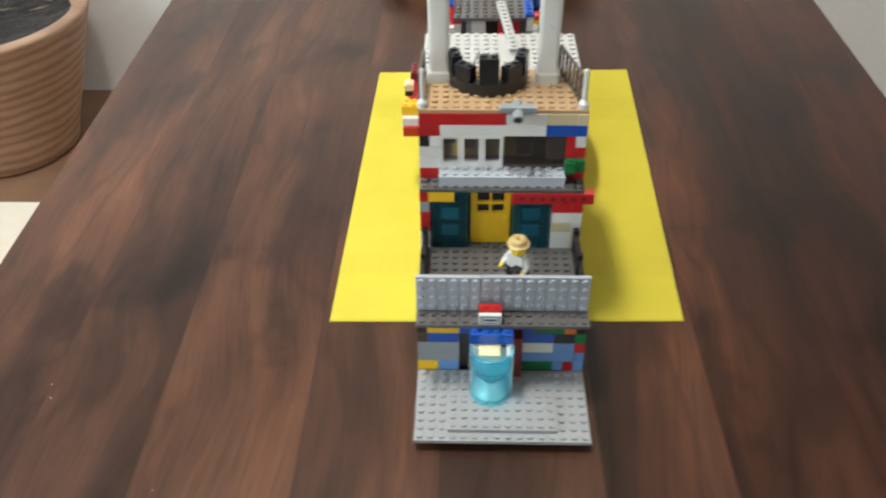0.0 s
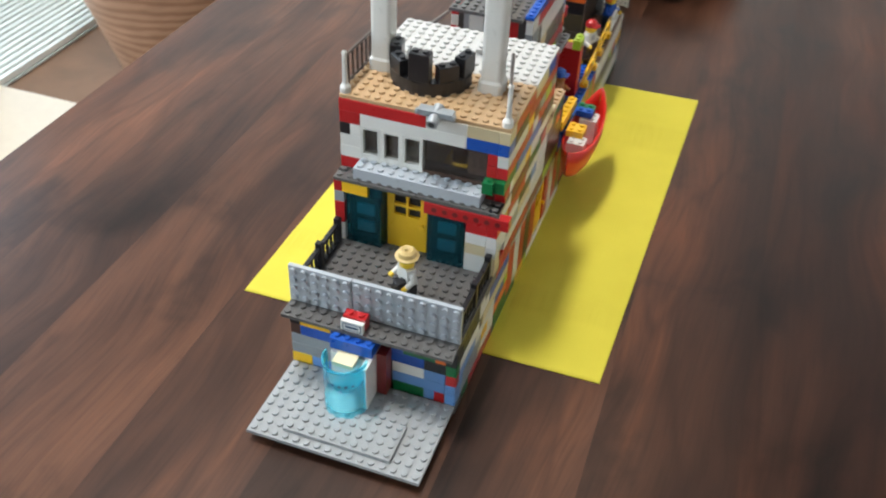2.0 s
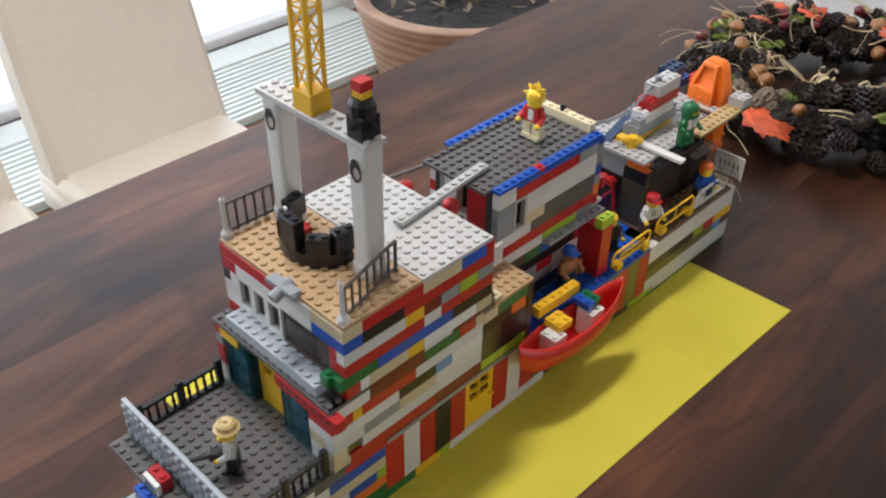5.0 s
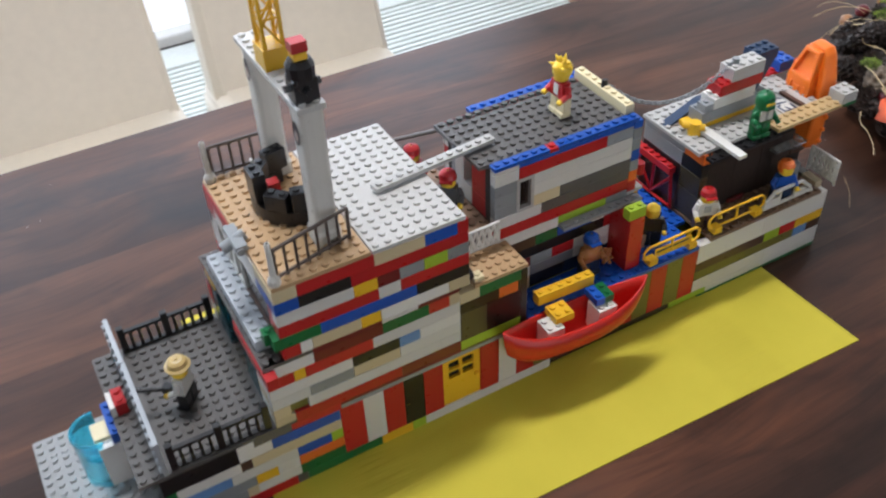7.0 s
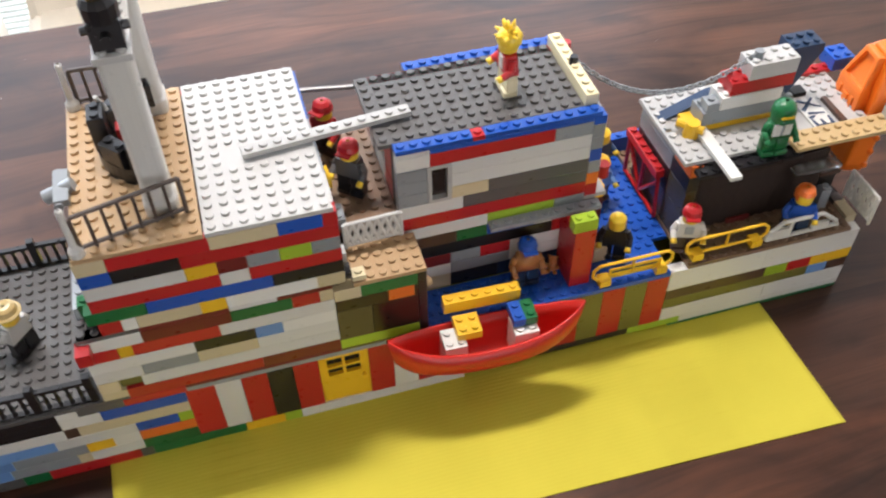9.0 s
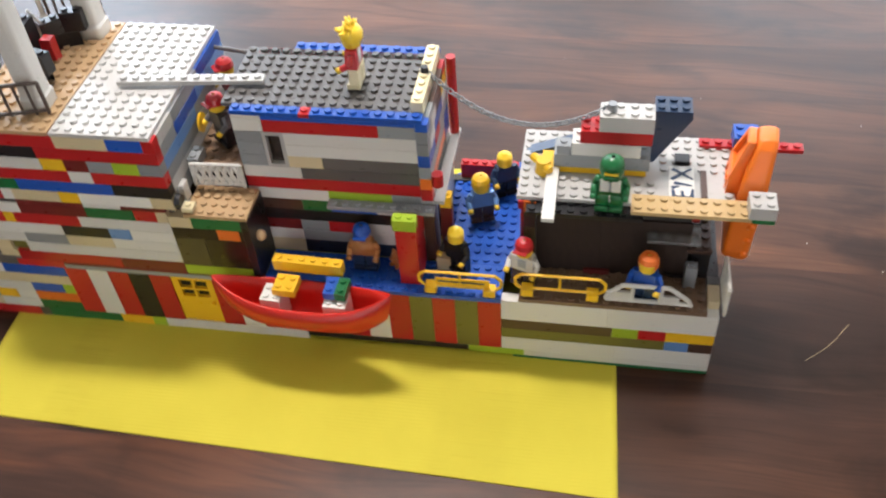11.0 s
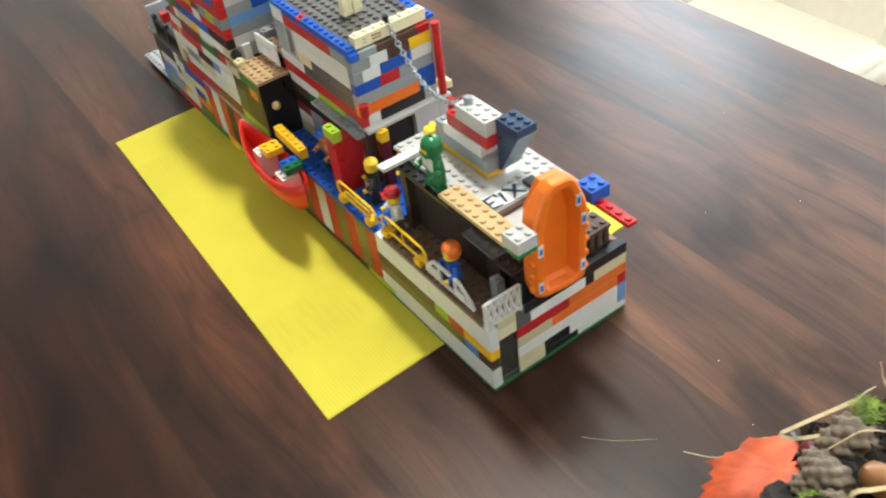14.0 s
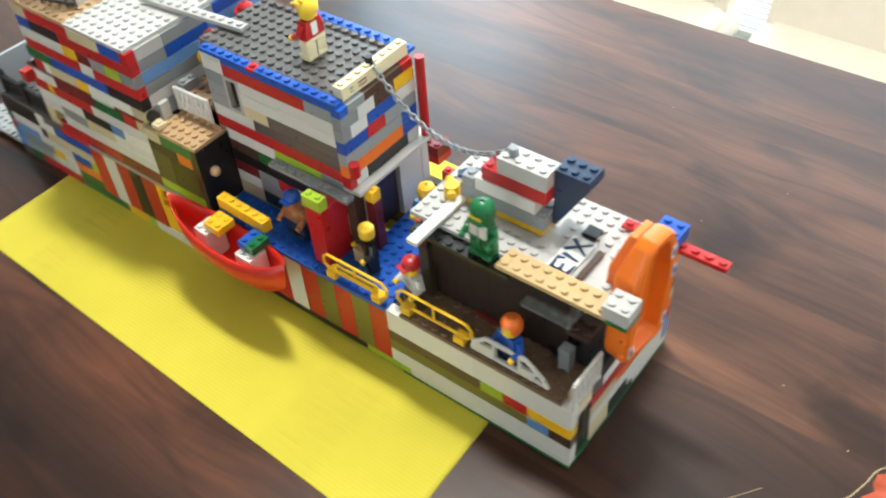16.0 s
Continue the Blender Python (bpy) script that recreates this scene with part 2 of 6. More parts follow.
def lathe_into(bm, profile, centre=(0, 0, 0), seg=32, arc=(0, 360), axis="Z"):
    """Turns a profile of (radius, height) round an upright axis."""
    full = arc[1] - arc[0] >= 360
    n = seg if full else seg + 1
    cols = []
    for i in range(n):
        a = radians(arc[0] + (arc[1] - arc[0]) * i / seg)
        cols.append([bm.verts.new((centre[0] + r * math.cos(a), centre[1] + r * math.sin(a), centre[2] + z)) for r, z in profile])
    for i in range(seg):
        p, q = cols[i], cols[(i + 1) % n]
        for j in range(len(profile) - 1):
            try:
                bm.faces.new((p[j], q[j], q[j + 1], p[j + 1]))
            except ValueError:
                pass
    return bm


def stud_into(bm, x, y, z, seg=10, h=0.0017, r=0.0024):
    vs0 = [bm.verts.new((x + r * math.cos(2 * math.pi * i / seg), y + r * math.sin(2 * math.pi * i / seg), z)) for i in range(seg)]
    vs1 = [bm.verts.new((v.co.x, v.co.y, z + h * 0.85)) for v in vs0]
    vs2 = [bm.verts.new((x + (v.co.x - x) * 0.9, y + (v.co.y - y) * 0.9, z + h)) for v in vs0]
    for i in range(seg):
        j = (i + 1) % seg
        bm.faces.new((vs0[i], vs0[j], vs1[j], vs1[i]))
        bm.faces.new((vs1[i], vs1[j], vs2[j], vs2[i]))
    bm.faces.new(vs2)


GAP = 0.00007
jitter = random.Random(21)
_shared = {}


def brick(x0, x1, y0, y1, z0, z1, key, parent, studs=False, name="brick", mat=None):
    """One toy brick, in studs (x, y) and plates (z). Alike bricks share a mesh."""
    dims = (round(x1 - x0, 3), round(y1 - y0, 3), round(z1 - z0, 3), key, studs, mat.name if mat else "")
    if dims not in _shared:
        bm = bmesh.new()
        hx, hy, hz = (x1 - x0) * U / 2 - GAP, (y1 - y0) * U / 2 - GAP, (z1 - z0) * P / 2 - GAP
        box_into(bm, -hx, hx, -hy, hy, -hz, hz, 0.00022)
        if studs:
            for i in range(int(round(x1 - x0))):
                for j in range(int(round(y1 - y0))):
                    nx, ny = round(x1 - x0), round(y1 - y0)
                    stud_into(bm, (i + 0.5 - nx / 2) * U * (x1 - x0) / nx, (j + 0.5 - ny / 2) * U * (y1 - y0) / ny, hz)
        me = bpy.data.meshes.new(name)
        bm.to_mesh(me)
        bm.free()
        me.materials.append(mat or plastic(key))
        _shared[dims] = me
    ob = new(name, _shared[dims])
    ob.parent = parent
    slack = jitter.uniform(-0.00009, 0.00009)
    ob.location = ((x0 + x1) / 2 * U + slack, (y0 + y1) / 2 * U + jitter.uniform(-0.00007, 0.00007), (z0 + z1) / 2 * P)
    return ob


def row_of(text):
    """'21 T 23 R 29' -> (21, 23, 'T'), (23, 29, 'R')"""
    w = text.split()
    return [(float(w[i]), float(w[i + 2]), w[i + 1]) for i in range(0, len(w) - 2, 2)]


def bricks_x(core, face, rows, out=1, depth=1.0):
    """Courses on a wall that looks along +x (out=1) or -x (out=-1)."""
    for z0, z1, text in rows:
        for a, b, key in row_of(text):
            if key == ".":
                continue
            x0, x1 = (face - depth, face) if out > 0 else (face, face + depth)
            brick(x0, x1, a, b, z0, z1, key, core)


def bricks_y(core, face, rows, out=-1, depth=1.0):
    for z0, z1, text in rows:
        for a, b, key in row_of(text):
            if key == ".":
                continue
            y0, y1 = (face, face + depth) if out < 0 else (face - depth, face)
            brick(a, b, y0, y1, z0, z1, key, core)


# slab behind a wall's bricks, coloured dark like the shaded inside
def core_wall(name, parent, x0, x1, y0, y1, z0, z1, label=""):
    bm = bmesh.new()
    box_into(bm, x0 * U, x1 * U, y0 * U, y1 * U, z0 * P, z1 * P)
    return part(name, bm, SHADE_CORE, parent, label)


def empty(name, label, category, group="", kind=""):
    return tagged(new(name), label, category, group, kind)

# ---- the room ----
FLOOR_Z = -0.75
CEIL = 1.85
TX0, TX1, TY0, TY1 = -0.455, 0.464, -0.85, 1.27


def room():
    def slab(name, x0, x1, y0, y1, z0, z1, mat, label, cat):
        bm = bmesh.new()
        box_into(bm, x0, x1, y0, y1, z0, z1)
        ob = part(name, bm, mat, None)
        return tagged(ob, label, cat, kind="structure")
    fl = simple("brown_parquet", (0.23, 0.13, 0.075), 0.4, 9, 0.2, 0.0003)
    slab("floor", WX - 0.1, 2.8, -2.3, 2.0, FLOOR_Z - 0.1, FLOOR_Z, fl, "medium brown wooden floor under the dining table", "floor")
    slab("ceiling", WX - 0.1, 2.8, -2.3, 2.0, CEIL, CEIL + 0.1, CEILPAINT, "off-white painted ceiling", "ceiling")
    slab("wall_back", WX - 0.1, 2.8, 1.96, 2.06, FLOOR_Z, CEIL, WALLPAINT, "white painted wall at the end of the room", "wall")
    slab("wall_front", WX - 0.1, 2.8, -2.4, -2.3, FLOOR_Z, CEIL, WALLPAINT, "white painted wall of the dining room", "wall")
    # window wall: lintel and end piers, glass down to the floor
    slab("wall_window_high", WX - 0.1, WX, -2.3, 1.96, 1.70, CEIL, WALLPAINT, "white lintel over the floor-length window", "wall")
    slab("wall_window_pier", WX - 0.1, WX, -2.3, -1.6, FLOOR_Z, 1.70, WALLPAINT, "white pier beside the floor-length window", "wall")
    slab("wall_window_pier", WX - 0.1, WX, 1.80, 1.96, FLOOR_Z, 1.70, WALLPAINT, "white pier beside the floor-length window", "wall")
    # unseen side wall; its opening is added to let fill light in
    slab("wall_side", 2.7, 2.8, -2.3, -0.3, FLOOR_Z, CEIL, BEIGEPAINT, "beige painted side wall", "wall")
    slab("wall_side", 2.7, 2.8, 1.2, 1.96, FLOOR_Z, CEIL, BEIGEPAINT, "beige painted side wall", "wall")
    slab("wall_side_lintel", 2.7, 2.8, -0.3, 1.2, 1.0, CEIL, BEIGEPAINT, "beige wall over the opening added for the fill light", "wall")
    win = empty("window", "bright floor-length window with slim white frame", "window", kind="structure")
    fr = simple("white_window_frame", (0.8, 0.8, 0.78), 0.4, 200, 0.04)
    for y in (-1.6, -0.5, 0.62, 1.74):
        bm = bmesh.new()
        box_into(bm, WX - 0.08, WX - 0.02, y, y + 0.06, FLOOR_Z, 1.70, 0.004)
        part("frame_post", bm, fr, win)
    for z in (FLOOR_Z, 1.65):
        bm = bmesh.new()
        box_into(bm, WX - 0.078, WX - 0.022, -1.6, 1.8, z, z + 0.05, 0.004)
        part("frame_rail", bm, fr, win)
    bm = bmesh.new()
    box_into(bm, WX - 0.02, WX - 0.004, -1.6, 1.8, FLOOR_Z + 0.002, FLOOR_Z + 0.02)
    part("seal_strip", bm, plastic("D"), win)
    # slatted floor convector in front of the glass
    grille = empty("floor_grille", "pale slatted heating grille set into the floor by the window", "grille", kind="structure")
    slat = simple("pale_slat_lacquer", (0.76, 0.80, 0.76), 0.45, 120, 0.05)
    bm = bmesh.new()
    box_into(bm, WX, WX + 0.44, -2.2, 1.9, FLOOR_Z + 0.001, FLOOR_Z + 0.006)
    part("backing", bm, simple("grille_backing", (0.45, 0.48, 0.45), 0.7, 60, 0.1), grille)
    for i in range(12):
        x = WX + 0.13 + i * 0.026
        bm = bmesh.new()
        box_into(bm, x, x + 0.016, -2.2, 1.9, FLOOR_Z + 0.006, FLOOR_Z + 0.024, 0.002)
        part("slat", bm, slat, grille)
    bm = bmesh.new()
    box_into(bm, WX + 0.005, WX + 0.12, -2.2, 1.9, FLOOR_Z + 0.006, FLOOR_Z + 0.026, 0.002)
    part("border", bm, slat, grille)
    # daylight outside the window; the second sheet glows behind the added side opening
    m, nt, b = nodes_of("daylight_and_fill_glow")
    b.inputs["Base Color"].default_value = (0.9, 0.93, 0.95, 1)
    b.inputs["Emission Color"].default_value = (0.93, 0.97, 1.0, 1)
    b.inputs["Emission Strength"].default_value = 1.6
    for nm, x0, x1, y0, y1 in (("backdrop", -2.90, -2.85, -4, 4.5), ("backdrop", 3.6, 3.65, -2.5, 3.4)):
        ob = slab(nm, x0, x1, y0, y1, FLOOR_Z - 1.0, 3.4, m, "bright overcast daylight outside the window, and glow behind the added opening", "backdrop")
    # white cupboard at the room's end
    cup = empty("cupboard", "white flat-fronted cupboard at the room's end", "cupboard")
    lac = simple("white_lacquer", (0.70, 0.69, 0.66), 0.35, 90, 0.03)
    for i in range(4):
        bm = bmesh.new()
        box_into(bm, -0.5 + i * 0.55 + 0.004, -0.5 + (i + 1) * 0.55 - 0.004, 1.84, 1.86, FLOOR_Z + 0.03, 0.45, 0.002)
        part("door", bm, lac, cup)
    bm = bmesh.new()
    box_into(bm, -0.5, 1.7, 1.862, 1.955, FLOOR_Z, 0.46)
    part("carcass", bm, lac, cup)


WX = -2.06
room()


def dining_table():
    t = empty("dining_table", "long dark reddish-brown wooden dining table with glossy plank top", "table")
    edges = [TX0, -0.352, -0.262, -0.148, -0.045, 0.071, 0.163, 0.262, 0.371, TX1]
    # each board's tone, with the window's light fall-off put in; the last ones redder
    tones_with_falloff = (1.50, 1.25, 1.20, 1.15, 1.10, 1.0, 0.90, 0.82, 0.78)
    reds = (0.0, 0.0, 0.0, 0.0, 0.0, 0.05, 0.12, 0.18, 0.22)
    for a, b, tone, red in zip(edges[:-1], edges[1:], tones_with_falloff, reds):
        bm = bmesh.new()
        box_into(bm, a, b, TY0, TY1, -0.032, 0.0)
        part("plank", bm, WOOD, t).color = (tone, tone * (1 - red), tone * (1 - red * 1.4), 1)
    for x in (TX0 + 0.05, TX1 - 0.05):
        for y in (TY0 + 0.05, TY1 - 0.05):
            bm = bmesh.new()
            box_into(bm, x - 0.045, x + 0.045, y - 0.045, y + 0.045, FLOOR_Z, -0.032, 0.003)
            part("leg", bm, WOOD, t)
    return t


dining_table()


def paper_sheet():
    m, nt, b = nodes_of("yellow_green_crepe_paper")
    v = mapped(nt, (1, 1, 1))
    w = nt.nodes.new("ShaderNodeTexWave")
    w.wave_type, w.bands_direction = "BANDS", "X"
    w.inputs["Scale"].default_value, w.inputs["Distortion"].default_value = 110, 0.8
    nt.links.new(v.outputs[0], w.inputs["Vector"])
    n = noise_node(nt, v, 14, 4)
    r = ramp_node(nt, n.outputs[0], [(0.3, (0.53, 0.455, 0.030)), (0.7, (0.60, 0.515, 0.040))])
    # two bands across the sheet, tinted a little duller over the creases
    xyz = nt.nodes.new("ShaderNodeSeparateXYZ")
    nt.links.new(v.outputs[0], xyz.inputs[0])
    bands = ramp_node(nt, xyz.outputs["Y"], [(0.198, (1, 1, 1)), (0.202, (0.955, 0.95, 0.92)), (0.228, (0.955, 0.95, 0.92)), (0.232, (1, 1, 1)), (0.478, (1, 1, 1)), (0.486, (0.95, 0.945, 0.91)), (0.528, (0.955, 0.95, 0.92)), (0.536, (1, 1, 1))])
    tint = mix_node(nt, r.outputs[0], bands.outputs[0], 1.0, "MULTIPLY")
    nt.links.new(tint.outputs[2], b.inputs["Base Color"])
    b.inputs["Roughness"].default_value = 0.8
    bp = nt.nodes.new("ShaderNodeBump")
    bp.inputs["Strength"].default_value, bp.inputs["Distance"].default_value = 0.14, 0.0005
    nt.links.new(w.outputs[0], bp.inputs["Height"])
    nt.links.new(bp.outputs[0], b.inputs["Normal"])
    bm = bmesh.new()
    c = [Vector((-0.142, 0.136, 0)), Vector((0.1565, 0.141, 0)), Vector((0.170, 0.6055, 0)), Vector((-0.136, 0.595, 0))]
    nu, nv = 300, 110
    grid = []
    for j in range(nv + 1):
        line = []
        for i in range(nu + 1):
            u, w_ = i / nu, j / nv
            p = (c[0] * (1 - u) + c[1] * u) * (1 - w_) + (c[3] * (1 - u) + c[2] * u) * w_
            band = math.exp(-((w_ - 0.165) / 0.035) ** 4) + math.exp(-((w_ - 0.80) / 0.055) ** 4)
            ridge = noise.noise((p.x * 340 + 3, p.y * 34, 0.5))
            z = 0.0008 + 0.0003 * noise.noise((p.x * 30, p.y * 30, 0)) + band * (0.0004 + 0.0005 * ridge)
            line.append(bm.verts.new((p.x, p.y, max(0.0004, z))))
        grid.append(line)
    for j in range(nv):
        for i in range(nu):
            bm.faces.new((grid[j][i], grid[j][i + 1], grid[j + 1][i + 1], grid[j + 1][i]))
    geo = bmesh.ops.extrude_face_region(bm, geom=bm.faces[:])
    for e in geo["geom"]:
        if isinstance(e, bmesh.types.BMVert):
            e.co.z = 0.0001
    bmesh.ops.recalc_face_normals(bm, faces=bm.faces[:])
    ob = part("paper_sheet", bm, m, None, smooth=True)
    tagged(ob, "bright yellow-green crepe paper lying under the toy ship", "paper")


paper_sheet()

# ---- the toy ship ----
ship = empty("toy_ship", "large toy ship of mixed colourful plastic bricks on the table", "toy ship")


def plate(x0, x1, y0, y1, z0, z1, key, name="plate", parent=None, label="", skip=None, studs=True):
    """A studded plate in studs and plates; skip(x, y) leaves studs out where something stands."""
    bm = bmesh.new()
    box_into(bm, x0 * U + GAP, x1 * U - GAP, y0 * U + GAP, y1 * U - GAP, z0 * P + GAP, z1 * P - GAP, 0.00022)
    if studs:
        nx, ny = round(x1 - x0), round(y1 - y0)
        for i in range(nx):
            for j in range(ny):
                x, y = x0 + (i + 0.5) * (x1 - x0) / nx, y0 + (j + 0.5) * (y1 - y0) / ny
                if skip and skip(x, y):
                    continue
                stud_into(bm, x * U, y * U, z1 * P - GAP)
    return part(name, bm, plastic(key), parent or ship, label)


# hull underside and front landing
brick(-7.5, 7.5, 2, 24, 0, 2, "K", ship, name="keel")
plate(-8, 8, 0, 9, 2, 3, "l", "landing_plate", label="light grey studded landing plate", skip=lambda x, y: -5 < x < 5 and 1 < y < 5)
plate(-5, 5, 1, 5, 3, 4, "l", "step_plate")

# lower front wall of the bow
w = core_wall("bow_wall", ship, -7.5, 7.2, 9.5, 10.4, 3, 19.9)
bricks_y(w, 9, [
    (3, 6, "-8 Y -6 A -4 . 2 G 5 A 6 R 7"),
    (6, 9, "-8 S -4 . 1 N 2 A 7"),
    (9, 12, "-8 S -4 . 1 N 2 W 5 A 7"),
    (12, 15, "-8 N -7 B -4 . 1 B 5 K 7"),
    (15, 17, "-8 K -7 Y -4 B 3 G 6 O 7"),
    (17, 20, "-8 D -2 K 4 D 7"),
])
# entrance: white box behind a clear cyan half-round screen
brick(-3, 0.4, 6.9, 9, 4, 15.4, "W", ship, name="entrance_box")
brick(0.4, 1.0, 5.5, 9, 4, 16.4, "W", ship, name="entrance_jamb")
brick(1.02, 1.95, 7.7, 8.98, 4, 16.4, "M", ship, name="entrance_jamb")
brick(-3, 1, 6.85, 8.9, 16.6, 19.6, "B", ship, True, name="entrance_lintel")
brick(-2.2, -0.2, 5.4, 6.9, 15.4, 16.6, "E", ship, name="entrance_cap")


def cyan_screen():
    bm = bmesh.new()
    cx, cy, r = -1.0 * U, 5.65 * U, 1.95 * U
    prof = [(r, 4 * P), (r * 1.0, 4.9 * P), (r * 0.985, 5.0 * P), (r * 0.985, 17.4 * P), (r * 1.03, 17.6 * P), (r * 1.03, 18.4 * P), (r * 0.93, 18.4 * P), (r * 0.90, 17.6 * P), (r * 0.90, 5.6 * P), (r * 0.6, 5.0 * P), (r * 0.001, 5.0 * P)]
    lathe_into(bm, prof, (cx, cy, 0), 40, (170, 370))
    ob = part("entrance_screen", bm, CYAN, ship, "clear cyan half-round entrance screen", True)
    ob.visible_shadow = False
    bm = bmesh.new()
    for z, n0 in ((14.2, 6), (12.8, 2)):
        for k in range(n0):
            a = radians(270 + (k - (n0 - 1) / 2) * (17 if n0 > 2 else 22))
            c = Vector((cx + r * 1.01 * math.cos(a), cy + r * 1.01 * math.sin(a), z * P))
            t = Vector((-math.sin(a), math.cos(a), 0))
            vs = [bm.verts.new(c + t * u * 0.0011 + Vector((0, 0, v * 0.0010))) for u, v in ((-1, -1), (1, -1), (1, 1), (-1, 1))]
            bm.faces.new(vs)
    part("printed_marks", bm, plastic("U"), ob)


cyan_screen()

# fore deck with its upright plates
plate(-8, 8, 7.5, 21, 20, 21, "D", "fore_deck", label="dark grey studded fore deck", skip=lambda x, y: 9.3 < y < 10.3)


def upright_plate(x0, x1, y, z0, key):
    bm = bmesh.new()
    n, rows = round(x1 - x0), 4
    box_into(bm, x0 * U + GAP, x1 * U - GAP, 0, P, 0, rows * U, 0.0002)
    for i in range(n):
        for j in range(rows):
            a = Vector(((x0 + (i + 0.5)) * U, 0, (j + 0.5) * U))
            cyl_into(bm, a, a + Vector((0, -0.0017, 0)), 0.0024, 0.0022, 10)
    ob = part("upright_plate", bm, plastic(key), ship, "blue-grey studded plate standing as a bulwark")
    ob.location = (0, y * U, z0 * P)
    return ob


upright_plate(-8, -2.03, 9.55, 21, "H")
upright_plate(-1.97, 8, 9.60, 21, "H")
brick(-2.2, -0.1, 7.55, 8.0, 21.1, 24.0, "W", ship, name="name_plate")
brick(-2.2, -0.1, 8.02, 9.0, 21.1, 24.4, "R", ship, True, name="lamp_brick")
bm = bmesh.new()
for a, b, c, d in ((-2.0, -0.3, 21.5, 21.7), (-2.0, -0.3, 23.3, 23.5), (-2.0, -1.92, 21.7, 23.3), (-0.38, -0.3, 21.7, 23.3), (-1.75, -0.55, 22.2, 22.8)):
    box_into(bm, a * U, b * U, 7.53 * U, 7.552 * U, c * P, d * P)
part("printed_bars", bm, plastic("U"), ship)


def ornament_fence(x, y0, y1, z, side):
    """Black moulded fence with turned pickets."""
    bm = bmesh.new()
    h = 6.2 * P
    box_into(bm, -0.25 * U, 0.25 * U, y0 * U, y1 * U, 0, 0.6 * P, 0.0002)
    box_into(bm, -0.22 * U, 0.22 * U, y0 * U, y1 * U, h - 1.1 * P, h - 0.3 * P, 0.0002)
    n = 11
    for i in range(n):
        y = (y0 + 0.3 + (y1 - y0 - 0.6) * i / (n - 1)) * U
        lathe_into(bm, [(0.22 * U, 0.5 * P), (0.13 * U, 1.4 * P), (0.19 * U, 2.6 * P), (0.12 * U, 3.8 * P), (0.2 * U, 5.1 * P)], (0, y, 0), 8)
        if i % 5 == 0:
            box_into(bm, -0.3 * U, 0.3 * U, y - 0.3 * U, y + 0.3 * U, 0, h + 1.0 * P, 0.0004)
    ob = part("deck_fence", bm, plastic("K"), ship, "black moulded fence with turned pickets")
    ob.location = (x * U, 0, z * P)


ornament_fence(7.5, 10.3, 18.9, 21, 1)
ornament_fence(-7.5, 10.3, 18.9, 21, -1)

# starboard hull side
w = core_wall("hull_side", ship, 6.6, 7.4, 9.5, 43, 0.5, 20)
bricks_x(w, 8, [
    (18, 20, "9 K 15.5 W 17 D 20.4 R 25"), (19.2, 20, "25 M 37 V 43"), (18, 19.2, "25 S 43"),
    (15, 18, "9 K 15.5 W 18.5 B 24.8"),
    (12, 15, "9 G 10 W 15.5 N 16.5 T 24.8"),
    (9, 12, "9 R 10 A 14.5 W 20.5 B 23.7 I 24.8"),
    (6, 9, "9 A 11 S 16.5 Y 18.5 W 20.5 O 24.8"),
    (3, 6, "9 A 10.5 S 15.5 T 16.5 W 20.5 G 24.8"),
    (0, 3, "9 D 11 G 13 R 20 D 21 G 28.4 Y 31.6 I 33 W 37 W 47"),
    (3, 18, "24.8 R 27 W 29 R 31 K 33 R 35 . 39 R 41 W 43 R 45 V 47 R 49 V 51 R 53 W 55 R 57 V 59 R 61 V 63 R 65"),
])
# black brick stands in for the shadowed gap under the hull side
brick(7, 8, 47, 62, 1.2, 3, "K", w)


def holed_panel(xs, zs, holes, y0, y1):
    """An upright panel from a grid of columns and rows, open at the cells in holes."""
    bm = bmesh.new()
    v = [[[bm.verts.new((x, y, z)) for z in zs] for x in xs] for y in (y0, y1)]
    nx, nz = len(xs) - 1, len(zs) - 1

    def solid(i, j):
        return 0 <= i < nx and 0 <= j < nz and (i, j) not in holes
    for i in range(nx):
        for j in range(nz):
            if not solid(i, j):
                continue
            f, k = v[0], v[1]
            bm.faces.new((f[i][j], f[i + 1][j], f[i + 1][j + 1], f[i][j + 1]))
            bm.faces.new((k[i][j + 1], k[i + 1][j + 1], k[i + 1][j], k[i][j]))
            if not solid(i - 1, j):
                bm.faces.new((f[i][j], f[i][j + 1], k[i][j + 1], k[i][j]))
            if not solid(i + 1, j):
                bm.faces.new((f[i + 1][j + 1], f[i + 1][j], k[i + 1][j], k[i + 1][j + 1]))
            if not solid(i, j - 1):
                bm.faces.new((f[i + 1][j], f[i][j], k[i][j], k[i + 1][j]))
            if not solid(i, j + 1):
                bm.faces.new((f[i][j + 1], f[i + 1][j + 1], k[i + 1][j + 1], k[i][j + 1]))
    return bm


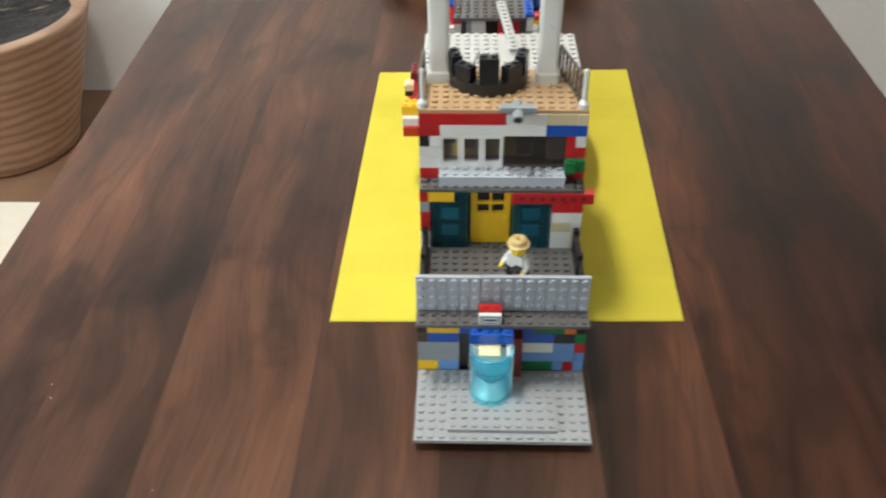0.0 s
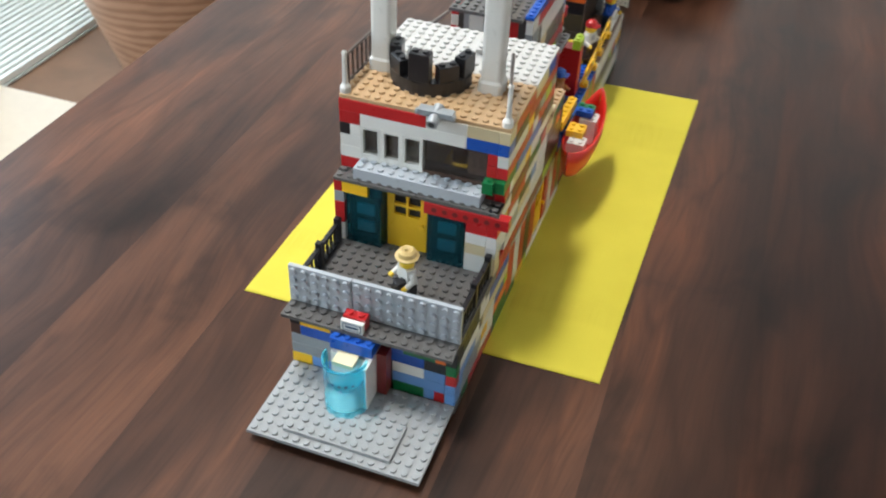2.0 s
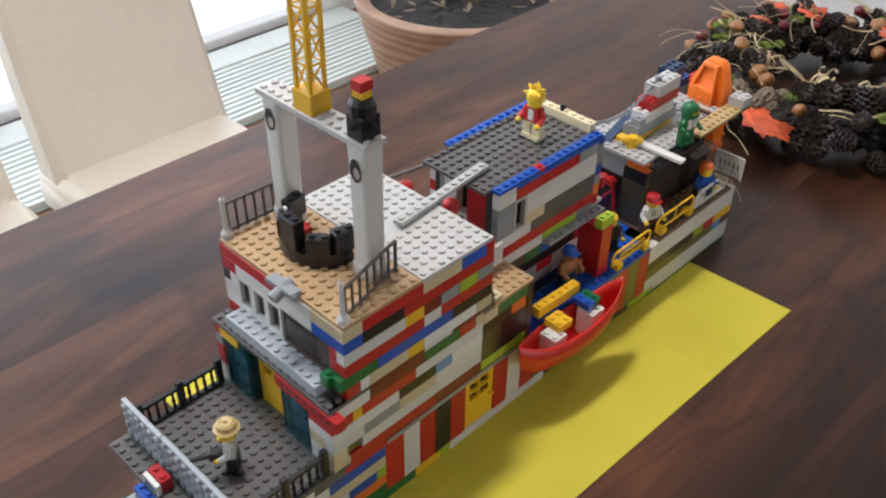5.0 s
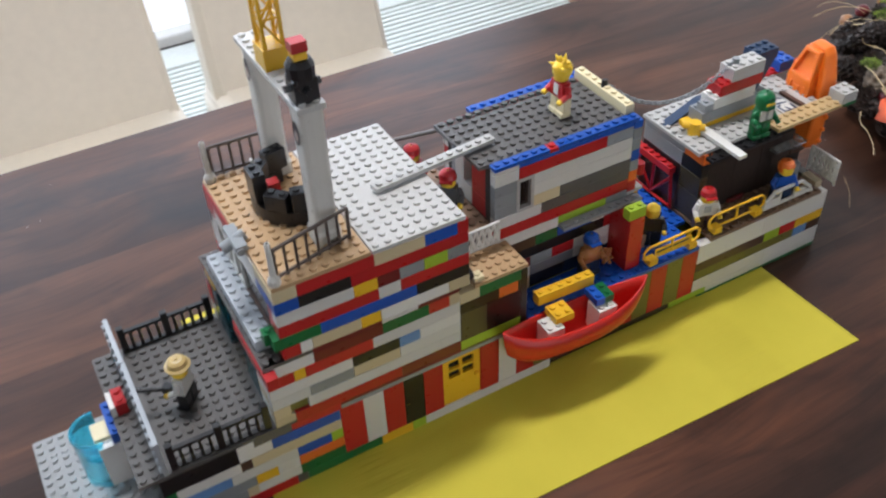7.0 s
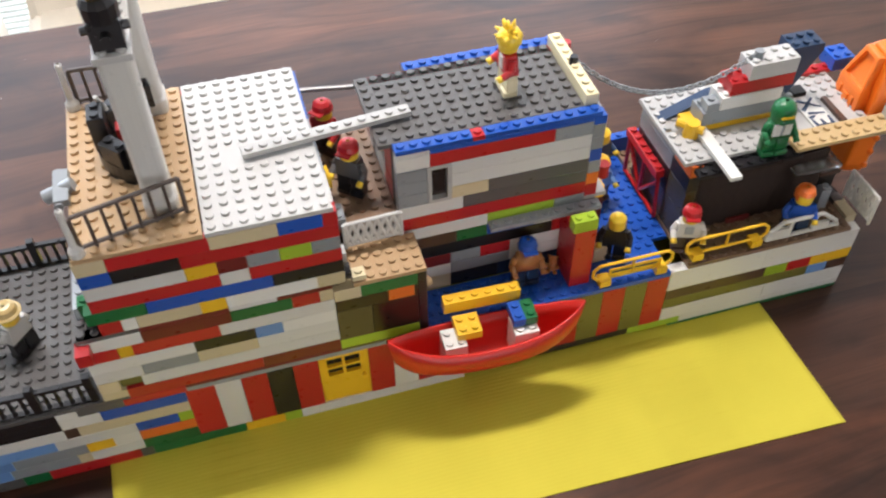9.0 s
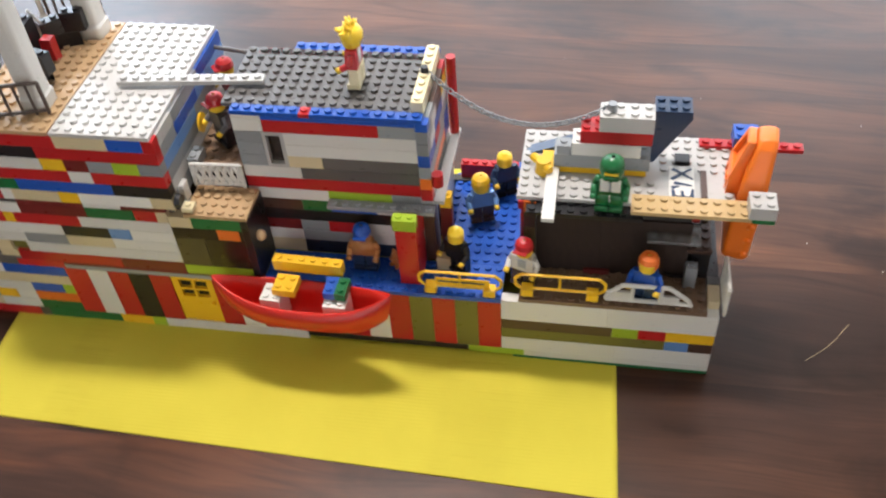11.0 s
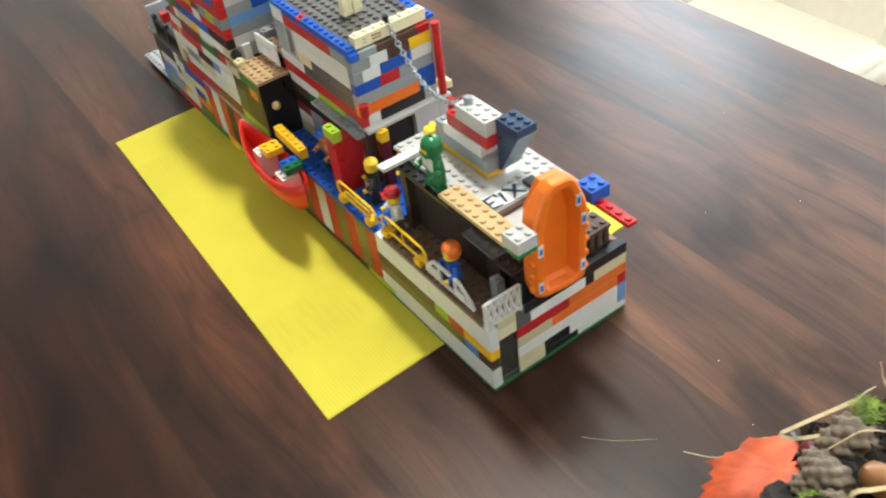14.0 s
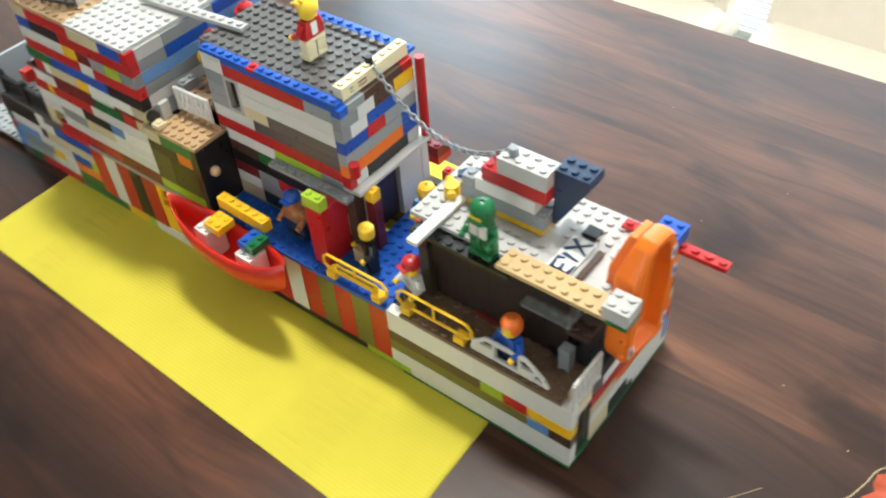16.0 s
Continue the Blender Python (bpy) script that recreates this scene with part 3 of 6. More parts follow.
def yellow_door(x, y0, y1, z0, z1, facing, leaf="Y"):
    """A moulded door with a four-pane window; facing 'x' or 'y'."""
    wd, hh, d = (y1 - y0) * U, (z1 - z0) * P, 0.9 * U
    xs = [0.02 * U, wd * 0.17, wd * 0.47, wd * 0.53, wd * 0.83, wd - 0.02 * U]
    zs = [0, hh * 0.56, hh * 0.71, hh * 0.75, hh * 0.92, hh]
    bm = holed_panel(xs, zs, {(1, 1), (3, 1), (1, 3), (3, 3)}, 0.15 * U, d)
    door = part("door", bm, plastic(leaf), ship, "yellow moulded door with four small panes")
    bm = bmesh.new()
    box_into(bm, wd * 0.1, wd * 0.9, 0.5 * U, 0.55 * U, hh * 0.5, hh * 0.95)
    part("pane", bm, plastic("K"), door)
    bm = bmesh.new()
    cyl_into(bm, (wd * 0.88, 0.15 * U, hh * 0.46), (wd * 0.88, -0.25 * U, hh * 0.46), 0.2 * U, 0.24 * U, 10)
    part("knob", bm, plastic(leaf), door)
    if facing == "x":
        door.matrix_basis = Matrix.Translation((x * U, y0 * U, z0 * P)) @ Matrix.Rotation(radians(90), 4, "Z")
    else:
        door.matrix_basis = Matrix.Translation((y0 * U, x * U, z0 * P))
    return door


yellow_door(8, 35, 39, 3, 18, "x")

# starboard side above the deck
w = core_wall("cabin_side", ship, 6.6, 7.4, 21.5, 37.5, 20, 57)
bricks_x(w, 8, [
    (54, 57, "21 T 23 R 29.5 T 34 B 37 R 38"),
    (51, 54, "21 B 23 K 27.4 R 38"),
    (48, 51, "21 W 27.5 Y 29.6 M 31.6 S 33.8 I 36 S 38"),
    (45, 48, "21 R 29.6 W 31.6 R 38"),
    (42, 45, "20.4 G 24.4 B 33 K 38"),
    (39, 42, "21 R 22.5 W 23.5 T 27.8 Y 29.6 W 36 T 38"),
    (38, 39, "19.2 D 23.4 M 29.6 W 33 M 37"),
    (35, 38, "19.2 W 23.4 M 29.6 G 34 R 36 T 37"),
    (32, 35, "19.2 R 21.5 Y 22.5 R 28.6 W 37"),
    (29, 32, "19.2 W 26.6 K 31 A 33 W 37"),
    (26, 29, "19.2 W 22.6 S 26.6 T 31 W 37"),
    (23, 26, "19.2 T 20.7 . 22.3 W 37"),
    (20, 23, "19.2 T 21 R 31 M 37"),
])
brick(7.2, 7.7, 20.7, 22.3, 23, 26, "V", w)

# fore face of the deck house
# the band of windows is open to the hollow behind, with its dark-coloured cores
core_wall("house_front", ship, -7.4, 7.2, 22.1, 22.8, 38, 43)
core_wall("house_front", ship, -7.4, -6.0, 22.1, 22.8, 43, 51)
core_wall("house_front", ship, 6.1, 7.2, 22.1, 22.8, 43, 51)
brick(-3.7, -2.5, 26.0, 27.2, 40, 48, "C", ship, name="inner_brick")
brick(-5.6, -4.6, 27.0, 28.0, 40, 47, "N", ship, name="inner_brick")
brick(-1.2, 0.4, 28.0, 29.0, 40, 47.5, "M", ship, name="inner_brick")
brick(1.6, 3.0, 25.0, 26.0, 40, 47, "N", ship, name="inner_brick")
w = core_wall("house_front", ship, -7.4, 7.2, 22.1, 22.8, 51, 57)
bricks_y(w, 21, [
    (54, 57, "-8 R 0.3 W 4.1 T 7"),
    (51, 54, "-8 R -6 W 4.1 B 7"),
    (48, 51, "-8 K -7 W -6 . 6.1 R 7"),
    (45, 48, "-8 W -6 . 6.1 R 7"),
    (42, 45, "-8 W -6 . 6.1 G 7"),
    (42, 43, "-6 W 0.1 N 6.1"),
    (39, 42, "-8 R -6.1 . 6.1 M 7"),
    (38, 39, "-8 D 7"),
])
w2 = core_wall("house_front", ship, -7.2, 7.2, 20.9, 21.6, 21, 38)
bricks_y(w2, 19.2, [
    (35, 38, "-8 R -7.2 Y -4.6 . 7"),
    (32, 35, "-8 S -7 . 5 R 7"),
    (29, 32, "-8 R -7 . 5 W 7"),
    (26, 29, "-8 R -7 . 5 T 7"),
    (21, 26, "-8 W -7 . 5 W 7"),
])
brick(6, 7, 20, 21, 42, 45, "G", w, True)


def beam_with_holes():
    bm = bmesh.new()
    box_into(bm, 1 * U, 9 * U, 19.0 * U, 20.0 * U, 34.9 * P, 37.9 * P, 0.0003)
    ob = part("hole_beam", bm, plastic("R"), ship, "red beam with dark discs for its round holes")
    # solid dark red discs put the shade of the holes into colour
    bm = bmesh.new()
    for i in range(7):
        c = Vector(((2 + i) * U, 19.0 * U - 0.00005, 36.4 * P))
        cyl_into(bm, c + Vector((0, 0.001, 0)), c - Vector((0, 0.0001, 0)), 0.0022, 0.0022, 12)
    part("hole", bm, plastic("M"), ob)


beam_with_holes()
yellow_door(19.95, -3, 1, 21.1, 37.8, "y")


def bay_window(x0, x1, z0, z1):
    bm = bmesh.new()
    wd = (x1 - x0) * U
    pts = [(0, 0.9 * U), (0.06 * wd, -0.2 * U), (0.94 * wd, -0.2 * U), (wd, 0.9 * U)]
    inner = [(0.10 * wd, 0.9 * U), (0.15 * wd, 0.12 * U), (0.85 * wd, 0.12 * U), (0.90 * wd, 0.9 * U)]
    for lo, hi in ((z0 * P, z1 * P),):
        vo = [[bm.verts.new((p[0], p[1], z)) for p in pts] for z in (lo, hi)]
        vi = [[bm.verts.new((p[0], p[1], z)) for p in inner] for z in (lo, hi)]
        for k in range(3):
            bm.faces.new((vo[0][k], vo[0][k + 1], vo[1][k + 1], vo[1][k]))
            bm.faces.new((vi[0][k + 1], vi[0][k], vi[1][k], vi[1][k + 1]))
            bm.faces.new((vo[1][k], vo[1][k + 1], vi[1][k + 1], vi[1][k]))
            bm.faces.new((vo[0][k + 1], vo[0][k], vi[0][k], vi[0][k + 1]))
    ob = part("bay_window", bm, TEAL, ship, "clear teal bay window")
    ob.location = (x0 * U, 19.45 * U, 0)
    bm = bmesh.new()
    for z in (24, 29):
        if z + 3 < z1:
            box_into(bm, 0.28 * wd, 0.72 * wd, 0.3 * U, 0.6 * U, z * P, (z + 3) * P, 0.0003)
    if z1 > 30 and z0 < 24:
        part("inner_panel", bm, plastic("H"), ob)
    else:
        bm.free()


bay_window(-7, -3.1, 21, 34.9)
bay_window(-4.5, -3.1, 34.9, 37.9)
bay_window(1.1, 5, 21, 34.4)
plate(-8, 8, 19.1, 21, 38, 39, "D", "ledge_plate")
brick(-6.1, 6.1, 19.4, 21.4, 39, 42, "H", ship, True, name="ledge_brick")

# window band
for i in range(3):
    x0 = -6 + 2.03 * i
    bm = bmesh.new()
    a, b = x0 * U, (x0 + 2.0) * U
    for q in ((a, a + 0.3 * U, 43, 51), (b - 0.3 * U, b, 43, 51), (a + 0.3 * U, b - 0.3 * U, 43, 43.8), (a + 0.3 * U, b - 0.3 * U, 50.3, 51)):
        box_into(bm, q[0], q[1], 21 * U, 21.8 * U, q[2] * P, q[3] * P, 0.0001)
    wf = part("window_frame", bm, plastic("W"), ship)
    bm = bmesh.new()
    box_into(bm, a + 0.3 * U, b - 0.3 * U, 21.4 * U, 21.45 * U, 43.8 * P, 50.3 * P)
    part("pane", bm, PANE, wf)
brick(0.2, 6.1, 21.2, 21.4, 43, 51, "N", ship, name="dark_screen", mat=SMOKE)
brick(4.2, 6.0, 21.5, 21.7, 44.0, 50.6, "L", ship, name="panel")
for x, z in ((4.7, 47.6), (5.3, 47.6), (4.7, 46.2), (5.4, 46.2)):
    brick(x, x + 0.22, 21.47, 21.5, z, z + 0.6, "D", ship, name="panel_mark")

# roof of the deck house
plate(-8, 8, 21.1, 29.3, 57, 58, "C", "roof_plate", label="tan studded roof plate")
plate(-8, 8, 29.4, 37.8, 57, 58, "L", "roof_plate", label="light grey studded roof plate", skip=lambda x, y: -0.2 < x < 1.8 and y > 32)
# back of the deck house
w = core_wall("house_back", ship, -7.4, 7.2, 36.4, 36.9, 39, 57)
bricks_y(w, 38, [(54, 57, "-8 B -2 S 4 L 7"), (51, 54, "-8 A -1 B 4 S 7"), (48, 51, "-8 S 0 A 7"), (45, 48, "-8 L 0 S 7"), (42, 45, "-8 S -2 L 7"), (38, 42, "-8 S 7")], out=1)
# port side
w = core_wall("hull_side", ship, -7.4, -6.6, 9.5, 81, 0.5, 20)
bricks_x(w, -8, [(z, z + 3, t) for z, t in ((0, "10 G 20 D 34 W 50 G 66 W 82"), (3, "10 A 17 W 30 R 44 T 58 W 70 R 82"), (6, "10 S 21 O 33 W 47 B 60 W 82"), (9, "10 W 25 R 40 Y 52 S 66 W 82"), (12, "10 T 18 B 36 W 54 R 70 W 82"), (15, "10 K 21 R 37 V 50 R 66 W 82"))], out=-1)
w = core_wall("cabin_side", ship, -7.4, -6.6, 21.5, 37.5, 20, 57)
bricks_x(w, -8, [(z, z + 3, t) for z, t in ((18, "20.2 W 30 R 37"), (21, "20.2 W 27 S 37"), (24, "20.2 R 33 W 37"), (27, "20.2 W 37"), (30, "20.2 S 29 B 37"), (33, "20.2 R 37"), (36, "20.2 W 31 G 37"), (39, "22 T 33 R 37"), (42, "22 B 30 W 37"), (45, "22 R 37"), (48, "22 W 29 K 37"), (51, "22 R 34 W 37"), (54, "22 R 30 T 37"))], out=-1)

# ---- amidships ----
plate(4, 8, 44, 65, 18, 19.2, "B", "side_deck", label="blue studded side deck")
plate(-8, 4, 59, 66.5, 18, 19.2, "B", "cross_deck", label="blue studded deck across the ship")
plate(-8, 4, 38.05, 43, 41.2, 42.2, "Q", "well_deck", label="dark tan-brown studded well deck")
# booth with brown screens
w = core_wall("booth", ship, 4.3, 7.2, 37.2, 43.0, 19, 35)
bricks_x(w, 8, [(34, 37, "37 T 39 G 43.3"), (31, 34, "37 n 41 O 43 n 43.3"), (22.5, 31, "37 v 39.7 n 43.3"), (19.5, 22.5, "37 I 43.3")])
brick(4, 8, 43.3, 44, 19.2, 37, "K", w)
plate(4.2, 8, 38.5, 44, 37, 38, "C", "booth_roof", label="tan-brown studded plate over the booth")
brick(5.5, 6.5, 37.85, 38.45, 38, 42.4, "W", ship, name="white_brick")
brick(7.0, 8.0, 38.5, 39.5, 38.5, 39.7, "E", ship, True, name="cream_tile")
bm = bmesh.new()
bmesh.ops.create_uvsphere(bm, u_segments=14, v_segments=8, radius=0.5 * U)
ob = part("knob", bm, plastic("C"), ship, "brown knob on the black booth door", True)
ob.location = (6.6 * U, 44.25 * U, 30 * P)


def lattice_fence(a, b, z, h, key, n=5):
    """A white fence with crossed slats between two posts."""
    a, b = Vector((a[0] * U, a[1] * U, z * P)), Vector((b[0] * U, b[1] * U, z * P))
    up = Vector((0, 0, h * P))
    bm = bmesh.new()
    tube_into(bm, [a, a + up], 0.0012, 6)
    tube_into(bm, [b, b + up], 0.0012, 6)
    tube_into(bm, [a + up, b + up], 0.0012, 6)
    tube_into(bm, [a + up * 0.12, b + up * 0.12], 0.0013, 6)
    for i in range(n):
        p, q = a.lerp(b, i / n), a.lerp(b, (i + 1) / n)
        tube_into(bm, [p + up * 0.12, q + up], 0.0014, 5)
        tube_into(bm, [q + up * 0.12, p + up], 0.0014, 5)
    return part("lattice_fence", bm, plastic(key), ship, "white fence with crossed slats")


bm = bmesh.new()
cyl_into(bm, (7.35 * U, 38.02 * U, 40.4 * P), (7.35 * U, 38.48 * U, 40.4 * P), 0.62 * U, 0.55 * U, 16)
part("round_piece", bm, plastic("K"), ship, "black round piece at the house wall's end")
lattice_fence((4.75, 38.7), (4.6, 43), 39, 6.0, "W", 7)

# aft cabin
w = core_wall("cabin_side", ship, 2.4, 3.2, 43, 58.5, 19, 57)
bricks_x(w, 4, [
    (56, 57, "43 W 45.5 B 58"),
    (53, 56, "43 W 45.5 R 55 S 58"),
    (50, 53, "43 S 45.3 . 47.1 W 58"),
    (47, 50, "43 S 45.3 . 47.1 W 58"),
    (44, 47, "43 S 45.3 . 47.1 T 50 D 58"),
    (41, 44, "43 W 48 D 58"),
    (38, 41, "43 R 58"),
    (35, 38, "43 W 50 I 55.5 S 58"),
    (32, 35, "43 N 47.5 G 50 B 54 W 55.5 R 58"),
    (29, 32, "43 K 55.5 R 58"),
    (26, 29, "43 M 47 S 49.5 R 52 W 58"),
    (23, 26, "43 W 47 S 52 W 58"),
    (19.2, 23, "43 T 47 K 51 U 58"),
])
bm = bmesh.new()
for q in ((45.3, 45.6, 44, 53), (46.8, 47.1, 44, 53), (45.6, 46.8, 44, 44.8), (45.6, 46.8, 52.2, 53)):
    box_into(bm, 3.2 * U, 4.02 * U, q[0] * U, q[1] * U, q[2] * P, q[3] * P)
wf = part("window_frame", bm, plastic("L"), ship)
bm = bmesh.new()
box_into(bm, 3.5 * U, 3.55 * U, 45.6 * U, 46.8 * U, 44.8 * P, 52.2 * P)
part("pane", bm, SMOKE, wf)
plate(-5, 3, 42, 57.6, 57, 58, "D", "cabin_roof", label="dark grey studded cabin roof plate", skip=lambda x, y: -0.2 < x < 1 and y < 45.4)
plate(3, 4, 43, 48.7, 57, 58, "B", "roof_strip")
plate(3, 4, 48.7, 49.6, 57, 58, "R", "roof_strip")
plate(3, 4, 49.6, 58.6, 57, 58, "B", "roof_strip")
plate(-6, -5, 46, 58.5, 57, 58, "B", "roof_strip")
brick(-5, 3, 57.6, 58.6, 57.3, 60.3, "E", ship, True, name="ridge_brick")
w = core_wall("cabin_front", ship, -3.9, 3, 44.1, 44.5, 40, 57)
bricks_y(w, 43, [(42.2, 47, "-4 S -3 W -1.4 W 0 R 3"), (47, 57, "-4 S -3 W -1.4 . 0 R 3")])
w = core_wall("cabin_side", ship, -4.2, -3.6, 43, 58.5, 19, 57)
bricks_x(w, -5, [(z, z + 3, t) for z, t in ((19, "43 R 50 S 58"), (22, "43 W 58"), (25, "43 B 58"), (28, "43 R 51 W 58"), (31, "43 S 58"), (34, "43 W 52 R 58"), (37, "43 R 58"), (40, "43 W 58"), (43, "43 S 52 W 58"), (46, "43 W 58"), (49, "43 R 58"), (52, "43 W 50 B 58"), (55, "43 R 58"))], out=-1)
w = core_wall("cabin_back", ship, -4.6, 3.2, 57.5, 58.2, 19, 57)
bricks_y(w, 59, [
    (55, 57, "-5 R -3.6 N 1 S 3 B 4"),
    (52, 55, "-5 Y -2.5 N 0 W 2 S 4"),
    (49, 52, "-5 W -2.6 B 1 W 3 S 4"),
    (46, 49, "-5 S -1 R 1.2 B 4"),
    (43, 46, "-5 B -3 S 4"),
    (40, 43, "-5 B -3 O 4"),
    (37, 40, "-5 L -3.5 K 1.8 W 3.2 R 4"),
    (36, 37, "-6 L 4"),
    (19.2, 36, "-6 L -5 L -2 . 2.2 L 2.8 N 4"),
], out=1)
plate(-6, 4, 59.02, 59.9, 36.2, 37.2, "L", "trim_ledge", label="light grey ledge over the cabin door", studs=False)
bm = bmesh.new()
box_into(bm, -1.9 * U, 2.1 * U, 58.5 * U, 58.55 * U, 20 * P, 35.5 * P)
part("door_pane", bm, SMOKE, ship, "dark clear door pane in the cabin back")
bm = bmesh.new()
cyl_into(bm, (-5.4 * U, 59.4 * U, 37 * P), (-5.4 * U, 59.4 * U, 57 * P), 0.42 * U, 0.42 * U, 12)
part("post", bm, plastic("R"), ship, "red round post at the cabin corner")
bm = bmesh.new()
cyl_into(bm, (3.75 * U, 59.45 * U, 41.2 * P), (3.75 * U, 59.45 * U, 44.2 * P), 0.48 * U, 0.48 * U, 14)
part("round_brick", bm, plastic("R"), ship)

# bricks that jut out over the port side
brick(-11.2, -8, 42.4, 45.6, 19, 22, "R", ship, name="outboard_brick")
brick(-11.3, -8.6, 42.9, 44.6, 22, 24.6, "W", ship, name="outboard_brick")
brick(-11.4, -8.4, 43.6, 45.6, 24.6, 27.6, "Y", ship, True, name="outboard_brick")
brick(-10.9, -8.9, 45.6, 57.6, 20, 22, "R", ship, True, name="outboard_plank")
brick(-11.4, -10.4, 50.4, 51.6, 22, 24, "K", ship, name="outboard_brick")
brick(-11.5, -10.3, 50.3, 51.9, 24, 26.2, "E", ship, True, name="outboard_brick")
brick(-9.6, -8.6, 48.2, 50.2, 22, 25, "Y", ship, True, name="outboard_brick")
brick(-10.9, -8.9, 54.6, 57.6, 22, 25, "M", ship, True, name="outboard_brick")
# red partition and lime brick
brick(4, 7, 56.2, 58, 19.2, 35, "R", ship, name="partition")
brick(6, 7, 56, 58, 35, 38, "I", ship, True, name="lime_brick")

# stern hull
w = core_wall("hull_side", ship, 6.6, 7.2, 43.5, 81, 0.5, 18)
bricks_x(w, 8, [
    (13, 19, "65 W 74 W 83"), (10, 13, "65 N 74.5 I 76.7 R 79 Y 83"), (7, 10, "65 V 79 A 81 N 83"), (3, 7, "65 W 75 W 83"), (1, 3, "62 I 67 W 83"), (0, 1, "66 G 83"),
])
plate(-8, 8, 66.5, 82, 19, 20, "Q", "aft_deck", label="dark tan-brown studded aft deck")
w = core_wall("stern_wall", ship, -7.4, 7.2, 81.5, 81.9, 0.5, 19)
bricks_y(w, 83, [
    (18, 21, "-8 K 4 D 5 T 7"),
    (15, 18, "-8 T -4 K -3 W 3.4 D 5 E 7"),
    (12, 15, "-8 O -1 R 5 . 7"),
    (9, 12, "-8 R -7 O 1 T 5 . 7"),
    (6, 9, "-8 A -7 W 5 . 7"),
    (3, 6, "-8 A -7 W -1 K 2 T 5 . 7"),
    (1, 3, "-8 W -2 K 2 T 5 . 7"),
    (0, 1, "-8 G 0 G 7"),
], out=1)
brick(5, 7, 82.2, 82.9, 1, 15, "L", ship, name="corner_screen", mat=STERNGLASS)

# container with the gun platform
w = core_wall("container", ship, -4, 4, 67.5, 80, 20, 41)
for i in range(14):
    a = 67.5 + i * 0.9
    brick(4, 4.25 if i % 2 else 4.235, a, a + 0.96, 20, 36, "n", w, name="plank", mat=simple("dark_brown_panel", (0.032, 0.017, 0.011), 0.75, 120, 0.2))
brick(3.9, 4.5, 67.5, 76, 36, 41, "K", w)
bricks_y(w, 66.6, [(38, 41, "-4 S 2.2 O 5"), (34, 38, "-4 S 2 K 5"), (28, 34, "-4 K 2 v 5"), (20, 28, "-4 N 2 v 5")])
plate(-3.8, 4.8, 66, 83, 41, 42, "L", "platform", label="light grey studded gun platform", skip=lambda x, y: (abs(x) < 1.6 and 68 < y < 77) or (1 < x < 4.8 and 77 < y < 82))
plate(4.1, 6.2, 75, 84, 42, 43, "t", "gangplank", label="tan studded plank at the platform edge")
brick(4.3, 6.3, 83.7, 85.7, 43, 46, "L", ship, True, name="end_brick")
brick(4.3, 6.3, 84.02, 85.7, 42, 43, "G", ship, name="end_brick")

bm = bmesh.new()
tube_into(bm, [(-6.5 * U, 37.7 * U, 55 * P), (-5.5 * U, 43.4 * U, 55 * P)], 0.0016, 8)
part("tie_bar", bm, plastic("D"), ship, "thin dark bar between the two houses")

# printed marks on the ridge brick
for x, wd, key in ((1.9, 0.22, "S"), (0.6, 0.5, "M"), (-1.1, 0.22, "S")):
    bm = bmesh.new()
    box_into(bm, (x - wd) * U, (x + wd) * U, 58.61 * U, 58.63 * U, 58.2 * P, 58.5 * P)
    box_into(bm, (x - wd) * U, (x + wd) * U, 58.61 * U, 58.63 * U, 59.0 * P, 59.3 * P)
    part("printed_bars", bm, plastic(key), ship)
# small pieces on the aft deck
bm = bmesh.new()
lathe_into(bm, [(0.001, 0.2 * P), (0.7 * U, 0.2 * P), (1.25 * U, 1.2 * P), (1.35 * U, 1.2 * P), (0.9 * U, 0.0), (0.001, 0.0)], (3.5 * U, 79.5 * U, 20.6 * P), 20)
part("dish", bm, plastic("K"), ship, "black dish lying on the aft deck", True)
brick(1.4, 2.2, 80.0, 80.4, 28.0, 32.0, "W", ship, name="white_post")
brick(1.5, 2.3, 79.9, 80.9, 32.0, 33.4, "R", ship, name="red_tile")
brick(4.32, 4.6, 71.7, 73.9, 20.1, 21.6, "M", ship, name="red_tile")

